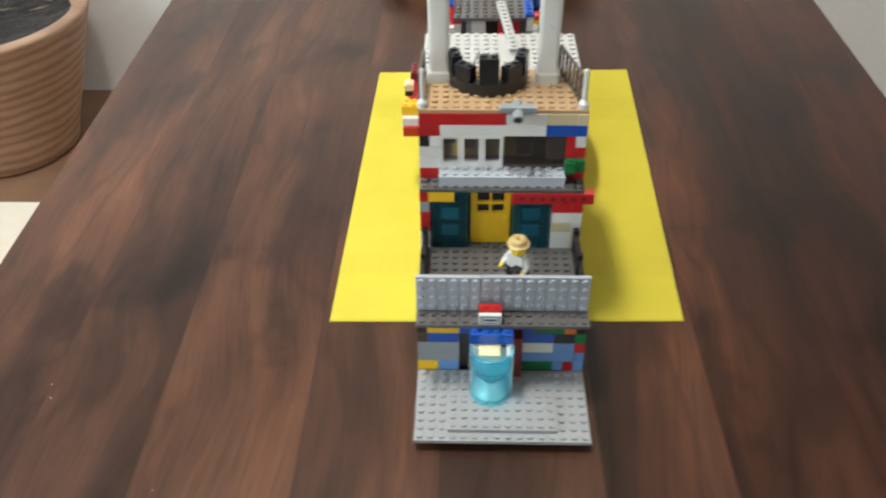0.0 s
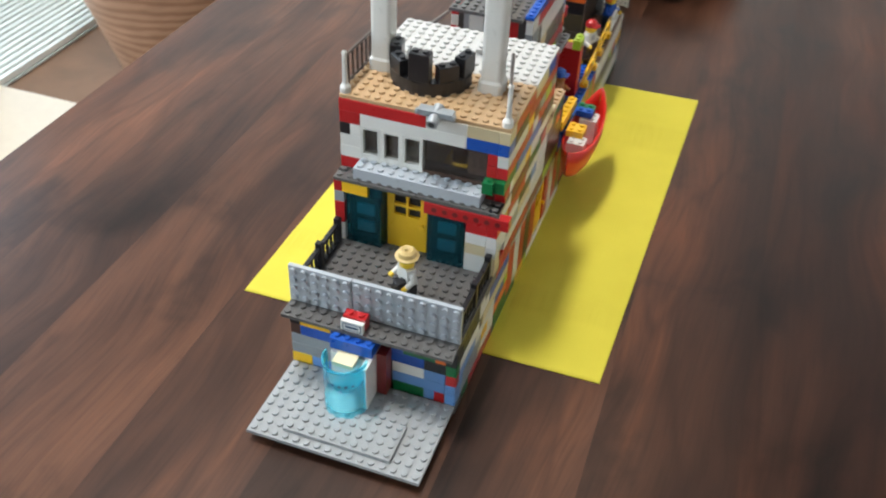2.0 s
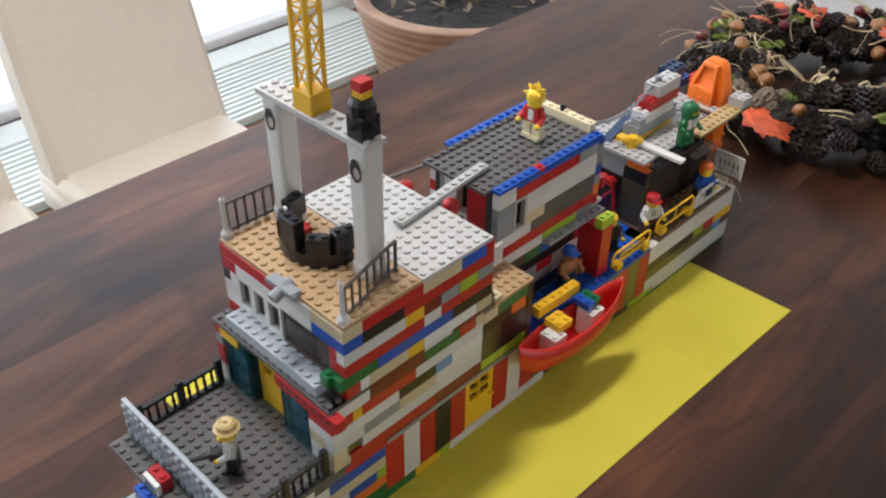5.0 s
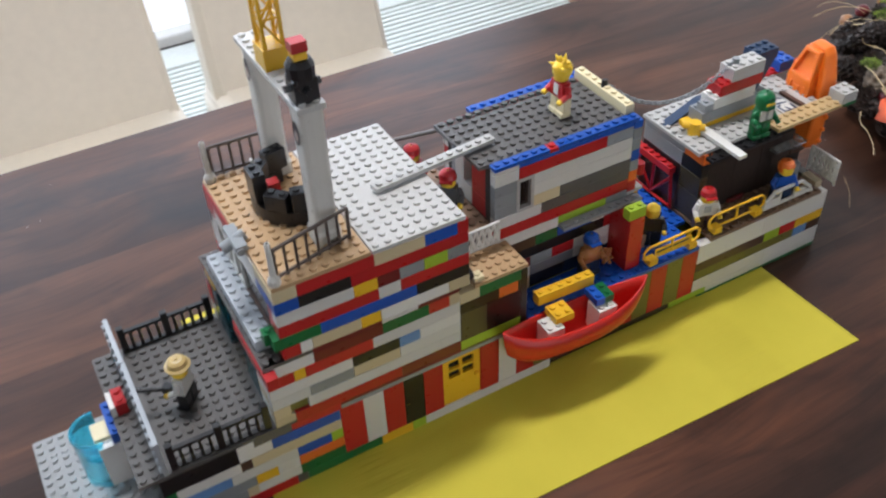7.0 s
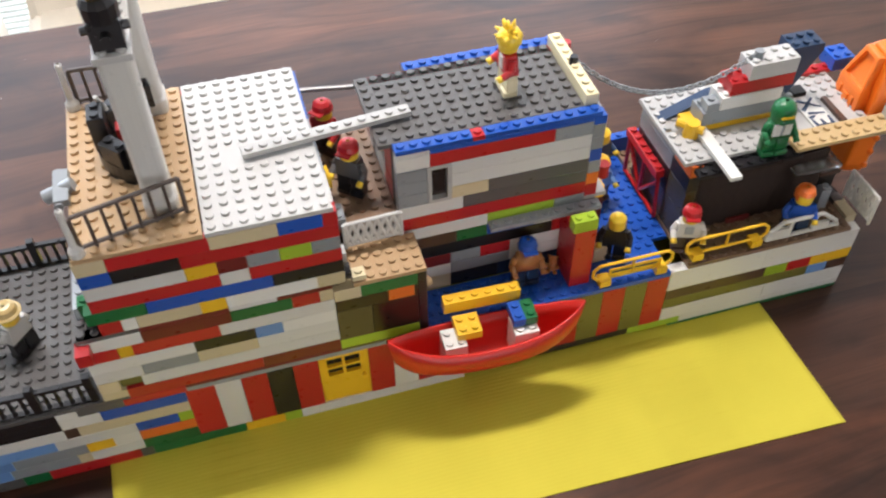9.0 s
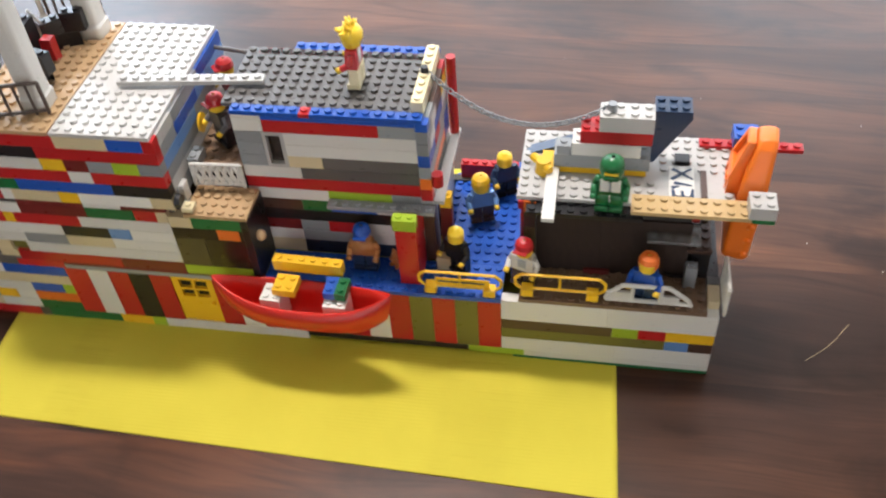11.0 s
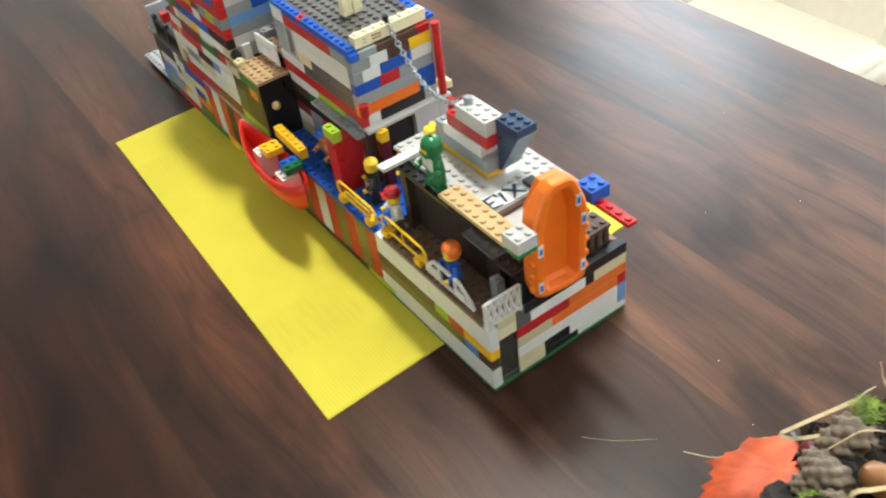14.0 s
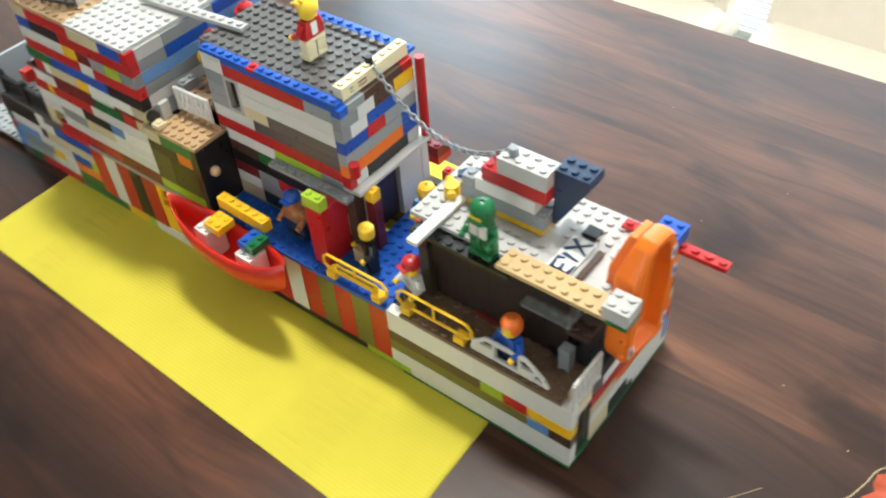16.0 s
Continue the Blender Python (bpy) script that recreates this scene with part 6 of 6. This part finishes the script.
# ---- autumn wreath ----
def wreath():
    root = empty("autumn_wreath", "autumn wreath of pine cones, straw, moss and red leaves", "wreath")
    rnd = random.Random(11)
    R, r = 0.128, 0.052
    cz = 0.034
    dark = simple("dark_twig_bundle", (0.022, 0.016, 0.013), 0.9, 160, 0.7, 0.006)
    cone_m = simple("dark_pine_cone_scale", (0.045, 0.031, 0.025), 0.42, 150, 0.45, 0.001)
    knob_m = simple("grey_brown_cone_scale", (0.25, 0.19, 0.135), 0.8, 150, 0.45, 0.001)
    bm = bmesh.new()
    nu, nv = 220, 32
    grid = []
    for i in range(nu):
        a = 2 * math.pi * i / nu
        line = []
        for j in range(nv):
            t = 2 * math.pi * j / nv
            k = r * (0.50 + 0.20 * noise.noise((math.cos(a) * 9, math.sin(a) * 9, t * 1.6)) + 0.22 * noise.noise((math.cos(a) * 34, math.sin(a) * 34, t * 5)))
            p = Vector(((R + k * math.cos(t)) * math.cos(a), (R + k * math.cos(t)) * math.sin(a), max(0.0015, cz + k * 0.72 * math.sin(t))))
            line.append(bm.verts.new(p))
        grid.append(line)
    for i in range(nu):
        for j in range(nv):
            bm.faces.new((grid[i][j], grid[(i + 1) % nu][j], grid[(i + 1) % nu][(j + 1) % nv], grid[i][(j + 1) % nv]))
    part("twig_ring", bm, dark, root)

    def surface(a, t, lift=0.0):
        k = r * 0.85 + lift
        return Vector(((R + k * math.cos(t)) * math.cos(a), (R + k * math.cos(t)) * math.sin(a), cz + k * 0.74 * math.sin(t)))

    def outward(a, t):
        return Vector((math.cos(t) * math.cos(a), math.cos(t) * math.sin(a), math.sin(t)))
    # one cone: overlapping scales on a spiral
    bm = bmesh.new()
    L = 0.030
    for k in range(58):
        f = k / 58
        a = k * 2.39996
        rad = 0.0105 * math.sin(math.pi * (0.14 + 0.80 * f)) ** 0.8 + 0.001
        c = Vector((math.cos(a) * rad * 0.55, math.sin(a) * rad * 0.55, -L / 2 + L * f))
        o = Vector((math.cos(a), math.sin(a), 0.35)).normalized()
        s = Vector((-math.sin(a), math.cos(a), 0))
        w_ = 0.0034 * (1 - 0.35 * f)
        tip = c + o * rad * 0.75
        vs = [bm.verts.new(p) for p in (c - s * w_ * 0.5, c + s * w_ * 0.5, tip + s * w_, tip + Vector((0, 0, 0.0012)) + o * 0.0006, tip - s * w_)]
        bm.faces.new(vs)
        lo = [bm.verts.new(v.co - Vector((0, 0, 0.0018))) for v in vs]
        bm.faces.new(lo[::-1])
        for q in range(5):
            bm.faces.new((vs[q], lo[q], lo[(q + 1) % 5], vs[(q + 1) % 5]))
    bmesh.ops.create_uvsphere(bm, u_segments=8, v_segments=6, radius=0.007)
    cone = part("pine_cone", bm, cone_m, root)
    # a small closed cone: one body with round knobs on a spiral
    bm = bmesh.new()
    knobs = []
    for k in range(46):
        h, a = 1 - 2 * (k + 0.5) / 46, k * 2.39996
        knobs.append(Vector((math.cos(a) * math.sqrt(1 - h * h), math.sin(a) * math.sqrt(1 - h * h), h)))
    bmesh.ops.create_icosphere(bm, subdivisions=4, radius=1.0)
    for v in bm.verts:
        d = v.co.normalized()
        near = min((d - q).length for q in knobs)
        rise = 0.74 + 0.34 * math.sqrt(max(0.0, 1 - (near / 0.30) ** 2)) + 0.07 * noise.noise(d * 5)
        v.co = Vector((d.x * 0.0108, d.y * 0.0108, d.z * 0.0145)) * rise
    knobby = part("knobby_cone", bm, knob_m, root, "grey-brown knobbly cone", True)
    knobby.matrix_basis = Matrix.Translation((-0.100, -0.085, 0.060))
    places = []
    for k in range(150):
        a, t = rnd.uniform(0, 2 * math.pi), rnd.uniform(-0.75, 3.4)
        places.append((a, t))
    places = [places[0]] + [p for p in places[1:] if not 4.1 < p[0] < 5.2]
    for k, (a, t) in enumerate(places):
        ob = cone if k == 0 else new("pine_cone", cone.data)
        ob.parent = root
        d = (outward(a, t) + Vector((rnd.uniform(-0.8, 0.8), rnd.uniform(-0.8, 0.8), rnd.uniform(-0.4, 0.4)))).normalized()
        s = rnd.uniform(0.62, 1.12)
        p = surface(a, t, 0.002)
        p.z = max(p.z, 0.013)
        ob.matrix_basis = Matrix.Translation(p) @ d.to_track_quat("Z", "Y").to_matrix().to_4x4() @ Matrix.Diagonal((s, s, s, 1))
    # acorns
    bm = bmesh.new()
    lathe_into(bm, [(0.0005, -0.011), (0.005, -0.010), (0.0078, -0.005), (0.0082, 0.001), (0.0070, 0.006), (0.0030, 0.0098), (0.0006, 0.0118)], (0, 0, 0), 16)
    acorn = part("acorn", bm, simple("acorn_brown", (0.34, 0.15, 0.05), 0.35, 90, 0.25), root, smooth=True)
    bm = bmesh.new()
    bmesh.ops.create_icosphere(bm, subdivisions=2, radius=0.0078)
    berry = part("berry", bm, simple("dark_red_berry", (0.16, 0.012, 0.018), 0.28, 60, 0.3), root, smooth=True)
    for src, nm, cnt in ((acorn, "acorn", 24), (berry, "berry", 26)):
        for k in range(cnt):
            a, t = (5.3 + rnd.uniform(0, 5.0)) % 6.283, rnd.uniform(0.2, 2.8)
            ob = src if k == 0 else new(nm, src.data)
            ob.parent = root
            s = rnd.uniform(0.7, 1.15)
            d = Vector((rnd.uniform(-1, 1), rnd.uniform(-1, 1), rnd.uniform(-0.3, 0.6))).normalized()
            ob.matrix_basis = Matrix.Translation(surface(a, t, 0.009)) @ d.to_track_quat("Z", "Y").to_matrix().to_4x4() @ Matrix.Diagonal((s, s, s, 1))
    # moss tufts: many short blades
    bm = bmesh.new()
    for k in range(16):
        a, t = (5.3 + rnd.uniform(0, 5.0)) % 6.283, rnd.uniform(0.6, 2.6)
        c = surface(a, t, 0.008)
        if k < 2:
            c = Vector(((-0.068, -0.148, 0.066), (0.006, -0.128, 0.062))[k])
        for q in range(700):
            d = Vector((rnd.gauss(0, 1), rnd.gauss(0, 1), rnd.gauss(0.4, 0.6))).normalized()
            g, h = rnd.uniform(0, 6.283), 0.010 * math.sqrt(rnd.random())
            p = c + Vector((math.cos(g) * h, math.sin(g) * h, -h * h * 50 + rnd.gauss(0, 0.0010)))
            s = d.cross(Vector((0.3, 0.2, 1))).normalized() * 0.00033
            e = p + d * rnd.uniform(0.0018, 0.0042)
            bm.faces.new([bm.verts.new(x) for x in (p - s, p + s, e)])
    moss = part("moss", bm, simple("green_moss", (0.30, 0.42, 0.07), 0.9, 90, 0.5), root)
    moss["kind"] = "stuff"
    # straw strands
    bm = bmesh.new()
    for k in range(90):
        a, t = rnd.uniform(0, 6.283), rnd.uniform(0.9, 2.3)
        if 4.0 < a < 5.5:
            continue
        p = surface(a, t, 0.011)
        d = Vector((rnd.uniform(-1, 1), rnd.uniform(-1, 1), rnd.uniform(-0.1, 0.5))).normalized()
        turn = Vector((rnd.uniform(-1, 1), rnd.uniform(-1, 1), rnd.uniform(-0.6, 0.4))) * 0.5
        pts = [p]
        for q in range(rnd.randint(7, 13)):
            pts.append(pts[-1] + d * 0.0068)
            pts[-1].z = max(pts[-1].z, 0.003)
            d = (d + turn * 0.42 + Vector((rnd.uniform(-1, 1), rnd.uniform(-1, 1), rnd.uniform(-0.6, 0.5))) * 0.28).normalized()
        w_ = rnd.choice((0.0003, 0.0004, 0.0009))
        for x, y in zip(pts[:-1], pts[1:]):
            cyl_into(bm, x, y, w_, w_, 4, False)
    straw_m = simple("pale_straw", (0.62, 0.48, 0.27), 0.6, 120, 0.25)
    straw = part("straw", bm, straw_m, root)
    straw["kind"] = "stuff"
    def smoothed(ps, n=5):
        """The same line through the same points, with soft bends."""
        out = []
        for k in range(len(ps) - 1):
            a, b, c, d = ps[max(k - 1, 0)], ps[k], ps[k + 1], ps[min(k + 2, len(ps) - 1)]
            for q in range(n):
                t = q / n
                out.append(0.5 * ((2 * b) + (c - a) * t + (2 * a - 5 * b + 4 * c - d) * t * t + (3 * b - a - 3 * c + d) * t ** 3))
        return out + [ps[-1]]
    # bundles of straw wound along the ring
    for a0, a1, rad, lift, sway in ((5.02, 5.80, 0.147, 0.062, 0.0050), (5.05, 5.70, 0.150, 0.058, 0.0065), (5.60, 7.00, 0.146, 0.061, 0.0045), (5.70, 6.85, 0.150, 0.057, 0.0060), (5.05, 6.60, 0.088, 0.066, 0.0050),
                                    (5.30, 6.90, 0.092, 0.069, 0.0060), (4.70, 6.10, 0.096, 0.067, 0.0050), (3.4, 4.5, 0.100, 0.068, 0.005), (2.6, 3.9, 0.140, 0.062, 0.006), (0.5, 2.0, 0.095, 0.068, 0.006)):
        ps, turn = [], rnd.uniform(0, 6.28)
        for q in range(15):
            a = a0 + (a1 - a0) * q / 14
            k = rad + sway * math.sin(turn + q * 0.75)
            ps.append(Vector((math.cos(a) * k, math.sin(a) * k, lift + 0.004 * math.sin(turn + q * 0.9))))
        bm = bmesh.new()
        tube_into(bm, smoothed(ps, 3), rnd.choice((0.0006, 0.0008, 0.0011)), 5)
        part("straw_strand", bm, straw_m, root)
    # long loose strands and flat ribbons of straw on the near side
    for rad, pts in ((0.00042, ((0.009, -0.216, 0.019), (-0.005, -0.200, 0.017), (-0.020, -0.193, 0.022), (-0.033, -0.189, 0.024), (-0.047, -0.173, 0.026))),
                     (0.00045, ((-0.025, -0.144, 0.066), (-0.034, -0.139, 0.074), (-0.043, -0.135, 0.077), (-0.053, -0.123, 0.077), (-0.056, -0.106, 0.070))),
                     (0.0004, ((-0.082, -0.155, 0.088), (-0.080, -0.150, 0.080), (-0.076, -0.143, 0.078), (-0.076, -0.134, 0.074))),
                     (0.0004, ((-0.051, -0.150, 0.079), (-0.060, -0.149, 0.083), (-0.071, -0.149, 0.080)))):
        bm = bmesh.new()
        tube_into(bm, smoothed([Vector(p) for p in pts]), rad, 6)
        part("loose_strand", bm, straw_m, root)
    for wd, pts in ((0.0011, ((-0.068, -0.157, 0.062), (-0.055, -0.160, 0.062), (-0.044, -0.164, 0.060), (-0.030, -0.169, 0.057), (-0.022, -0.172, 0.054), (-0.029, -0.166, 0.050), (-0.042, -0.158, 0.050))),
                    (0.0013, ((0.003, -0.113, 0.066), (-0.003, -0.114, 0.079), (-0.010, -0.109, 0.081), (-0.018, -0.104, 0.081), (-0.035, -0.092, 0.080))),
                    (0.0011, ((0.010, -0.102, 0.066), (0.000, -0.102, 0.074), (-0.018, -0.096, 0.079), (-0.040, -0.086, 0.080))),
                    (0.0013, ((0.012, -0.112, 0.064), (0.004, -0.106, 0.072), (-0.014, -0.099, 0.077), (-0.036, -0.088, 0.078))),
                    (0.0012, ((0.006, -0.106, 0.070), (-0.012, -0.101, 0.075), (-0.034, -0.086, 0.073)))):
        bm = bmesh.new()
        ps = smoothed([Vector(p) for p in pts], 3)
        prev = None
        for k, p in enumerate(ps):
            ahead = ps[min(k + 1, len(ps) - 1)] - ps[max(k - 1, 0)]
            side = ahead.cross(Vector((0.2, 0.3, 1))).normalized() * wd
            lift = Vector((0, 0, 0.0005))
            ring = [bm.verts.new(v) for v in (p - side, p + side, p + side + lift, p - side + lift)]
            if prev:
                for q in range(4):
                    bm.faces.new((prev[q], prev[(q + 1) % 4], ring[(q + 1) % 4], ring[q]))
            else:
                bm.faces.new(ring)
            prev = ring
        bm.faces.new(prev[::-1])
        bmesh.ops.recalc_face_normals(bm, faces=bm.faces[:])
        part("straw_ribbon", bm, straw_m, root)
    # curled wood shavings and dry grass lying on the ring
    curl_rnd = random.Random(40)
    for k in range(34):
        a = (5.35 + curl_rnd.uniform(0, 4.9)) % 6.283
        c = surface(a, curl_rnd.uniform(1.0, 2.2), 0.012)
        if k < 24:  # most lie in three loose heaps
            c = Vector(((0.022, -0.090, 0.066), (-0.062, -0.080, 0.066), (0.045, 0.100, 0.068))[k % 3]) + Vector((curl_rnd.gauss(0, 0.009), curl_rnd.gauss(0, 0.009), curl_rnd.gauss(0, 0.003)))
        bm = bmesh.new()
        turn, rad, prev = curl_rnd.uniform(0, 6.28), curl_rnd.uniform(0.007, 0.015), None
        axis = Vector((curl_rnd.uniform(-1, 1), curl_rnd.uniform(-1, 1), curl_rnd.uniform(-0.4, 0.4))).normalized()
        u = axis.orthogonal().normalized()
        v = axis.cross(u)
        for q in range(15):
            g = turn + q * 0.42
            rr = rad * (1 - 0.03 * q)
            p = c + u * rr * math.cos(g) + v * rr * math.sin(g) + axis * q * 0.0009
            o = (u * math.cos(g) + v * math.sin(g)) * 0.00035
            ring = [bm.verts.new(x) for x in (p - axis * 0.0014, p + axis * 0.0014, p + axis * 0.0014 + o, p - axis * 0.0014 + o)]
            if prev:
                for e in range(4):
                    bm.faces.new((prev[e], prev[(e + 1) % 4], ring[(e + 1) % 4], ring[e]))
            prev = ring
        part("wood_shaving", bm, straw_m, root)
    # the fruits that show on the near side
    for src, nm, p, s in ((acorn, "acorn", (-0.034, -0.116, 0.060), 1.15), (acorn, "acorn", (-0.050, -0.106, 0.060), 1.4), (berry, "berry", (-0.034, -0.157, 0.042), 1.0), (berry, "berry", (-0.072, -0.122, 0.046), 1.2),
                          (knobby, "knobby_cone", (-0.020, -0.136, 0.050), 1.15), (knobby, "knobby_cone", (-0.010, -0.142, 0.044), 0.8), (knobby, "knobby_cone", (-0.027, -0.146, 0.044), 1.0), (knobby, "knobby_cone", (-0.056, -0.143, 0.046), 1.45), (knobby, "knobby_cone", (-0.046, -0.146, 0.044), 1.2), (knobby, "knobby_cone", (-0.008, -0.122, 0.050), 0.9), (cone, "pine_cone", (-0.046, -0.158, 0.030), 1.2), (cone, "pine_cone", (-0.075, -0.132, 0.048), 1.3),
                          (cone, "pine_cone", (0.030, -0.140, 0.030), 1.1), (cone, "pine_cone", (0.050, -0.135, 0.040), 1.2), (cone, "pine_cone", (0.012, -0.118, 0.060), 1.0), (cone, "pine_cone", (-0.065, -0.098, 0.062), 1.2), (cone, "pine_cone", (0.034, -0.105, 0.062), 1.2), (acorn, "acorn", (0.022, -0.138, 0.050), 1.0), (cone, "pine_cone", (0.010, -0.146, 0.030), 0.9), (cone, "pine_cone", (0.030, -0.152, 0.016), 0.9), (cone, "pine_cone", (-0.020, -0.160, 0.018), 0.9), (cone, "pine_cone", (0.055, -0.148, 0.020), 1.0), (cone, "pine_cone", (-0.068, -0.150, 0.022), 1.1)):
        ob = new(nm, src.data)
        ob.parent = root
        ob.matrix_basis = Matrix.Translation(p) @ Vector((0.5, -0.5, 0.7)).to_track_quat("Z", "Y").to_matrix().to_4x4() @ Matrix.Diagonal((s, s, s, 1))
    # maple leaves with lobes
    leaf_m = simple("red_maple_leaf", (0.68, 0.105, 0.030), 0.6, 70, 0.35, 0.0012)
    half = [(82, 0.84), (76, 0.88), (70, 0.72), (62, 0.78), (54, 0.74), (46, 0.90), (38, 0.74), (30, 0.76), (22, 0.64), (12, 0.74), (2, 0.80), (-10, 0.62), (-24, 0.60), (-40, 0.56), (-62, 0.46), (-80, 0.22)]
    tips = [(90, 1.0)] + half + [(-90, 0.34)] + [(180 - a, q) for a, q in half[::-1]]

    def leaf(loc, nrm, heading, size):
        bm = bmesh.new()
        rim, mid = [], []
        for k, (ang, q) in enumerate(tips):
            x, y = math.cos(radians(ang)) * q, math.sin(radians(ang)) * q
            rim.append(bm.verts.new((x * size, y * size, size * 0.10 * math.sin(3.1 * x) + 0.06 * size * y * y)))
            mid.append(bm.verts.new((x * 0.4 * size, y * 0.4 * size, size * 0.012 * (1 if k % 4 == 0 else 0))))
        c = bm.verts.new((0, -0.05 * size, 0))
        n = len(tips)
        for k in range(n):
            bm.faces.new((rim[k], rim[(k + 1) % n], mid[(k + 1) % n], mid[k]))
            bm.faces.new((mid[k], mid[(k + 1) % n], c))
        geo = bmesh.ops.extrude_face_region(bm, geom=bm.faces[:])
        for e in geo["geom"]:
            if isinstance(e, bmesh.types.BMVert):
                e.co.z -= 0.0006
        bmesh.ops.recalc_face_normals(bm, faces=bm.faces[:])
        ob = part("maple_leaf", bm, leaf_m, root, "orange-red maple leaf", True)
        ob.matrix_basis = Matrix.Translation(loc) @ Vector(nrm).to_track_quat("Z", "Y").to_matrix().to_4x4() @ Matrix.Rotation(0.0 if isinstance(heading, Vector) else radians(heading), 4, "Z")
        if isinstance(heading, Vector):
            z = Vector(nrm).normalized()
            x = heading.cross(z).normalized()
            ob.matrix_basis = Matrix.Translation(loc) @ Matrix((x, z.cross(x), z)).transposed().to_4x4() @ Matrix.Diagonal((0.74, 1, 1, 1))
    leaf((-0.008, -0.162, 0.041), (0.12, -0.30, 0.93), Vector((0.9, -0.42, 0)), 0.050)
    for k in (0, 0.6, 1, 1.7, 2, 3, 3.5, 4, 7, 7.5):
        a, t = k * 0.785 + rnd.uniform(-0.3, 0.3), rnd.uniform(0.8, 2.3)
        leaf(surface(a, t, 0.012), outward(a, t), rnd.uniform(0, 360), rnd.uniform(0.022, 0.036))
    root.matrix_basis = Matrix.Translation((0.004, 1.010, 0.001))


wreath()


def table_specks():
    """Crumbs and dust on the table top."""
    rnd = random.Random(8)
    bm = bmesh.new()
    spots = [(-0.192, 0.629), (-0.049, 0.800), (-0.244, -0.040), (-0.119, 0.003)]
    spots += [(rnd.uniform(TX0 + 0.03, TX1 - 0.03), rnd.uniform(-0.2, 0.85)) for k in range(10)]
    for x, y in spots:
        if abs(x) < 0.17 and -0.02 < y < 0.70:
            continue
        r = rnd.uniform(0.0002, 0.0005)
        g = bmesh.ops.create_icosphere(bm, subdivisions=1, radius=r)
        for v in g["verts"]:
            v.co = Vector((x + v.co.x * rnd.uniform(0.7, 1.5), y + v.co.y * rnd.uniform(0.7, 1.5), max(0.0, v.co.z * 0.6 + r * 0.3)))
    ob = part("table_specks", bm, simple("pale_crumb", (0.62, 0.58, 0.52), 0.8, 200, 0.2), None)
    tagged(ob, "tiny pale crumbs scattered on the dark table", "crumbs", kind="stuff")
    bm = bmesh.new()
    pts = [Vector((0.044 - 0.037 * k / 8, 0.733 + 0.036 * k / 8 + 0.0025 * math.sin(k * 0.5), 0.0004)) for k in range(9)]
    tube_into(bm, pts, 0.00016, 5)
    tagged(part("loose_straw", bm, simple("pale_straw", (0.62, 0.48, 0.27), 0.6, 120, 0.25), None), "thin pale straw fibre lying on the table", "straw")


table_specks()
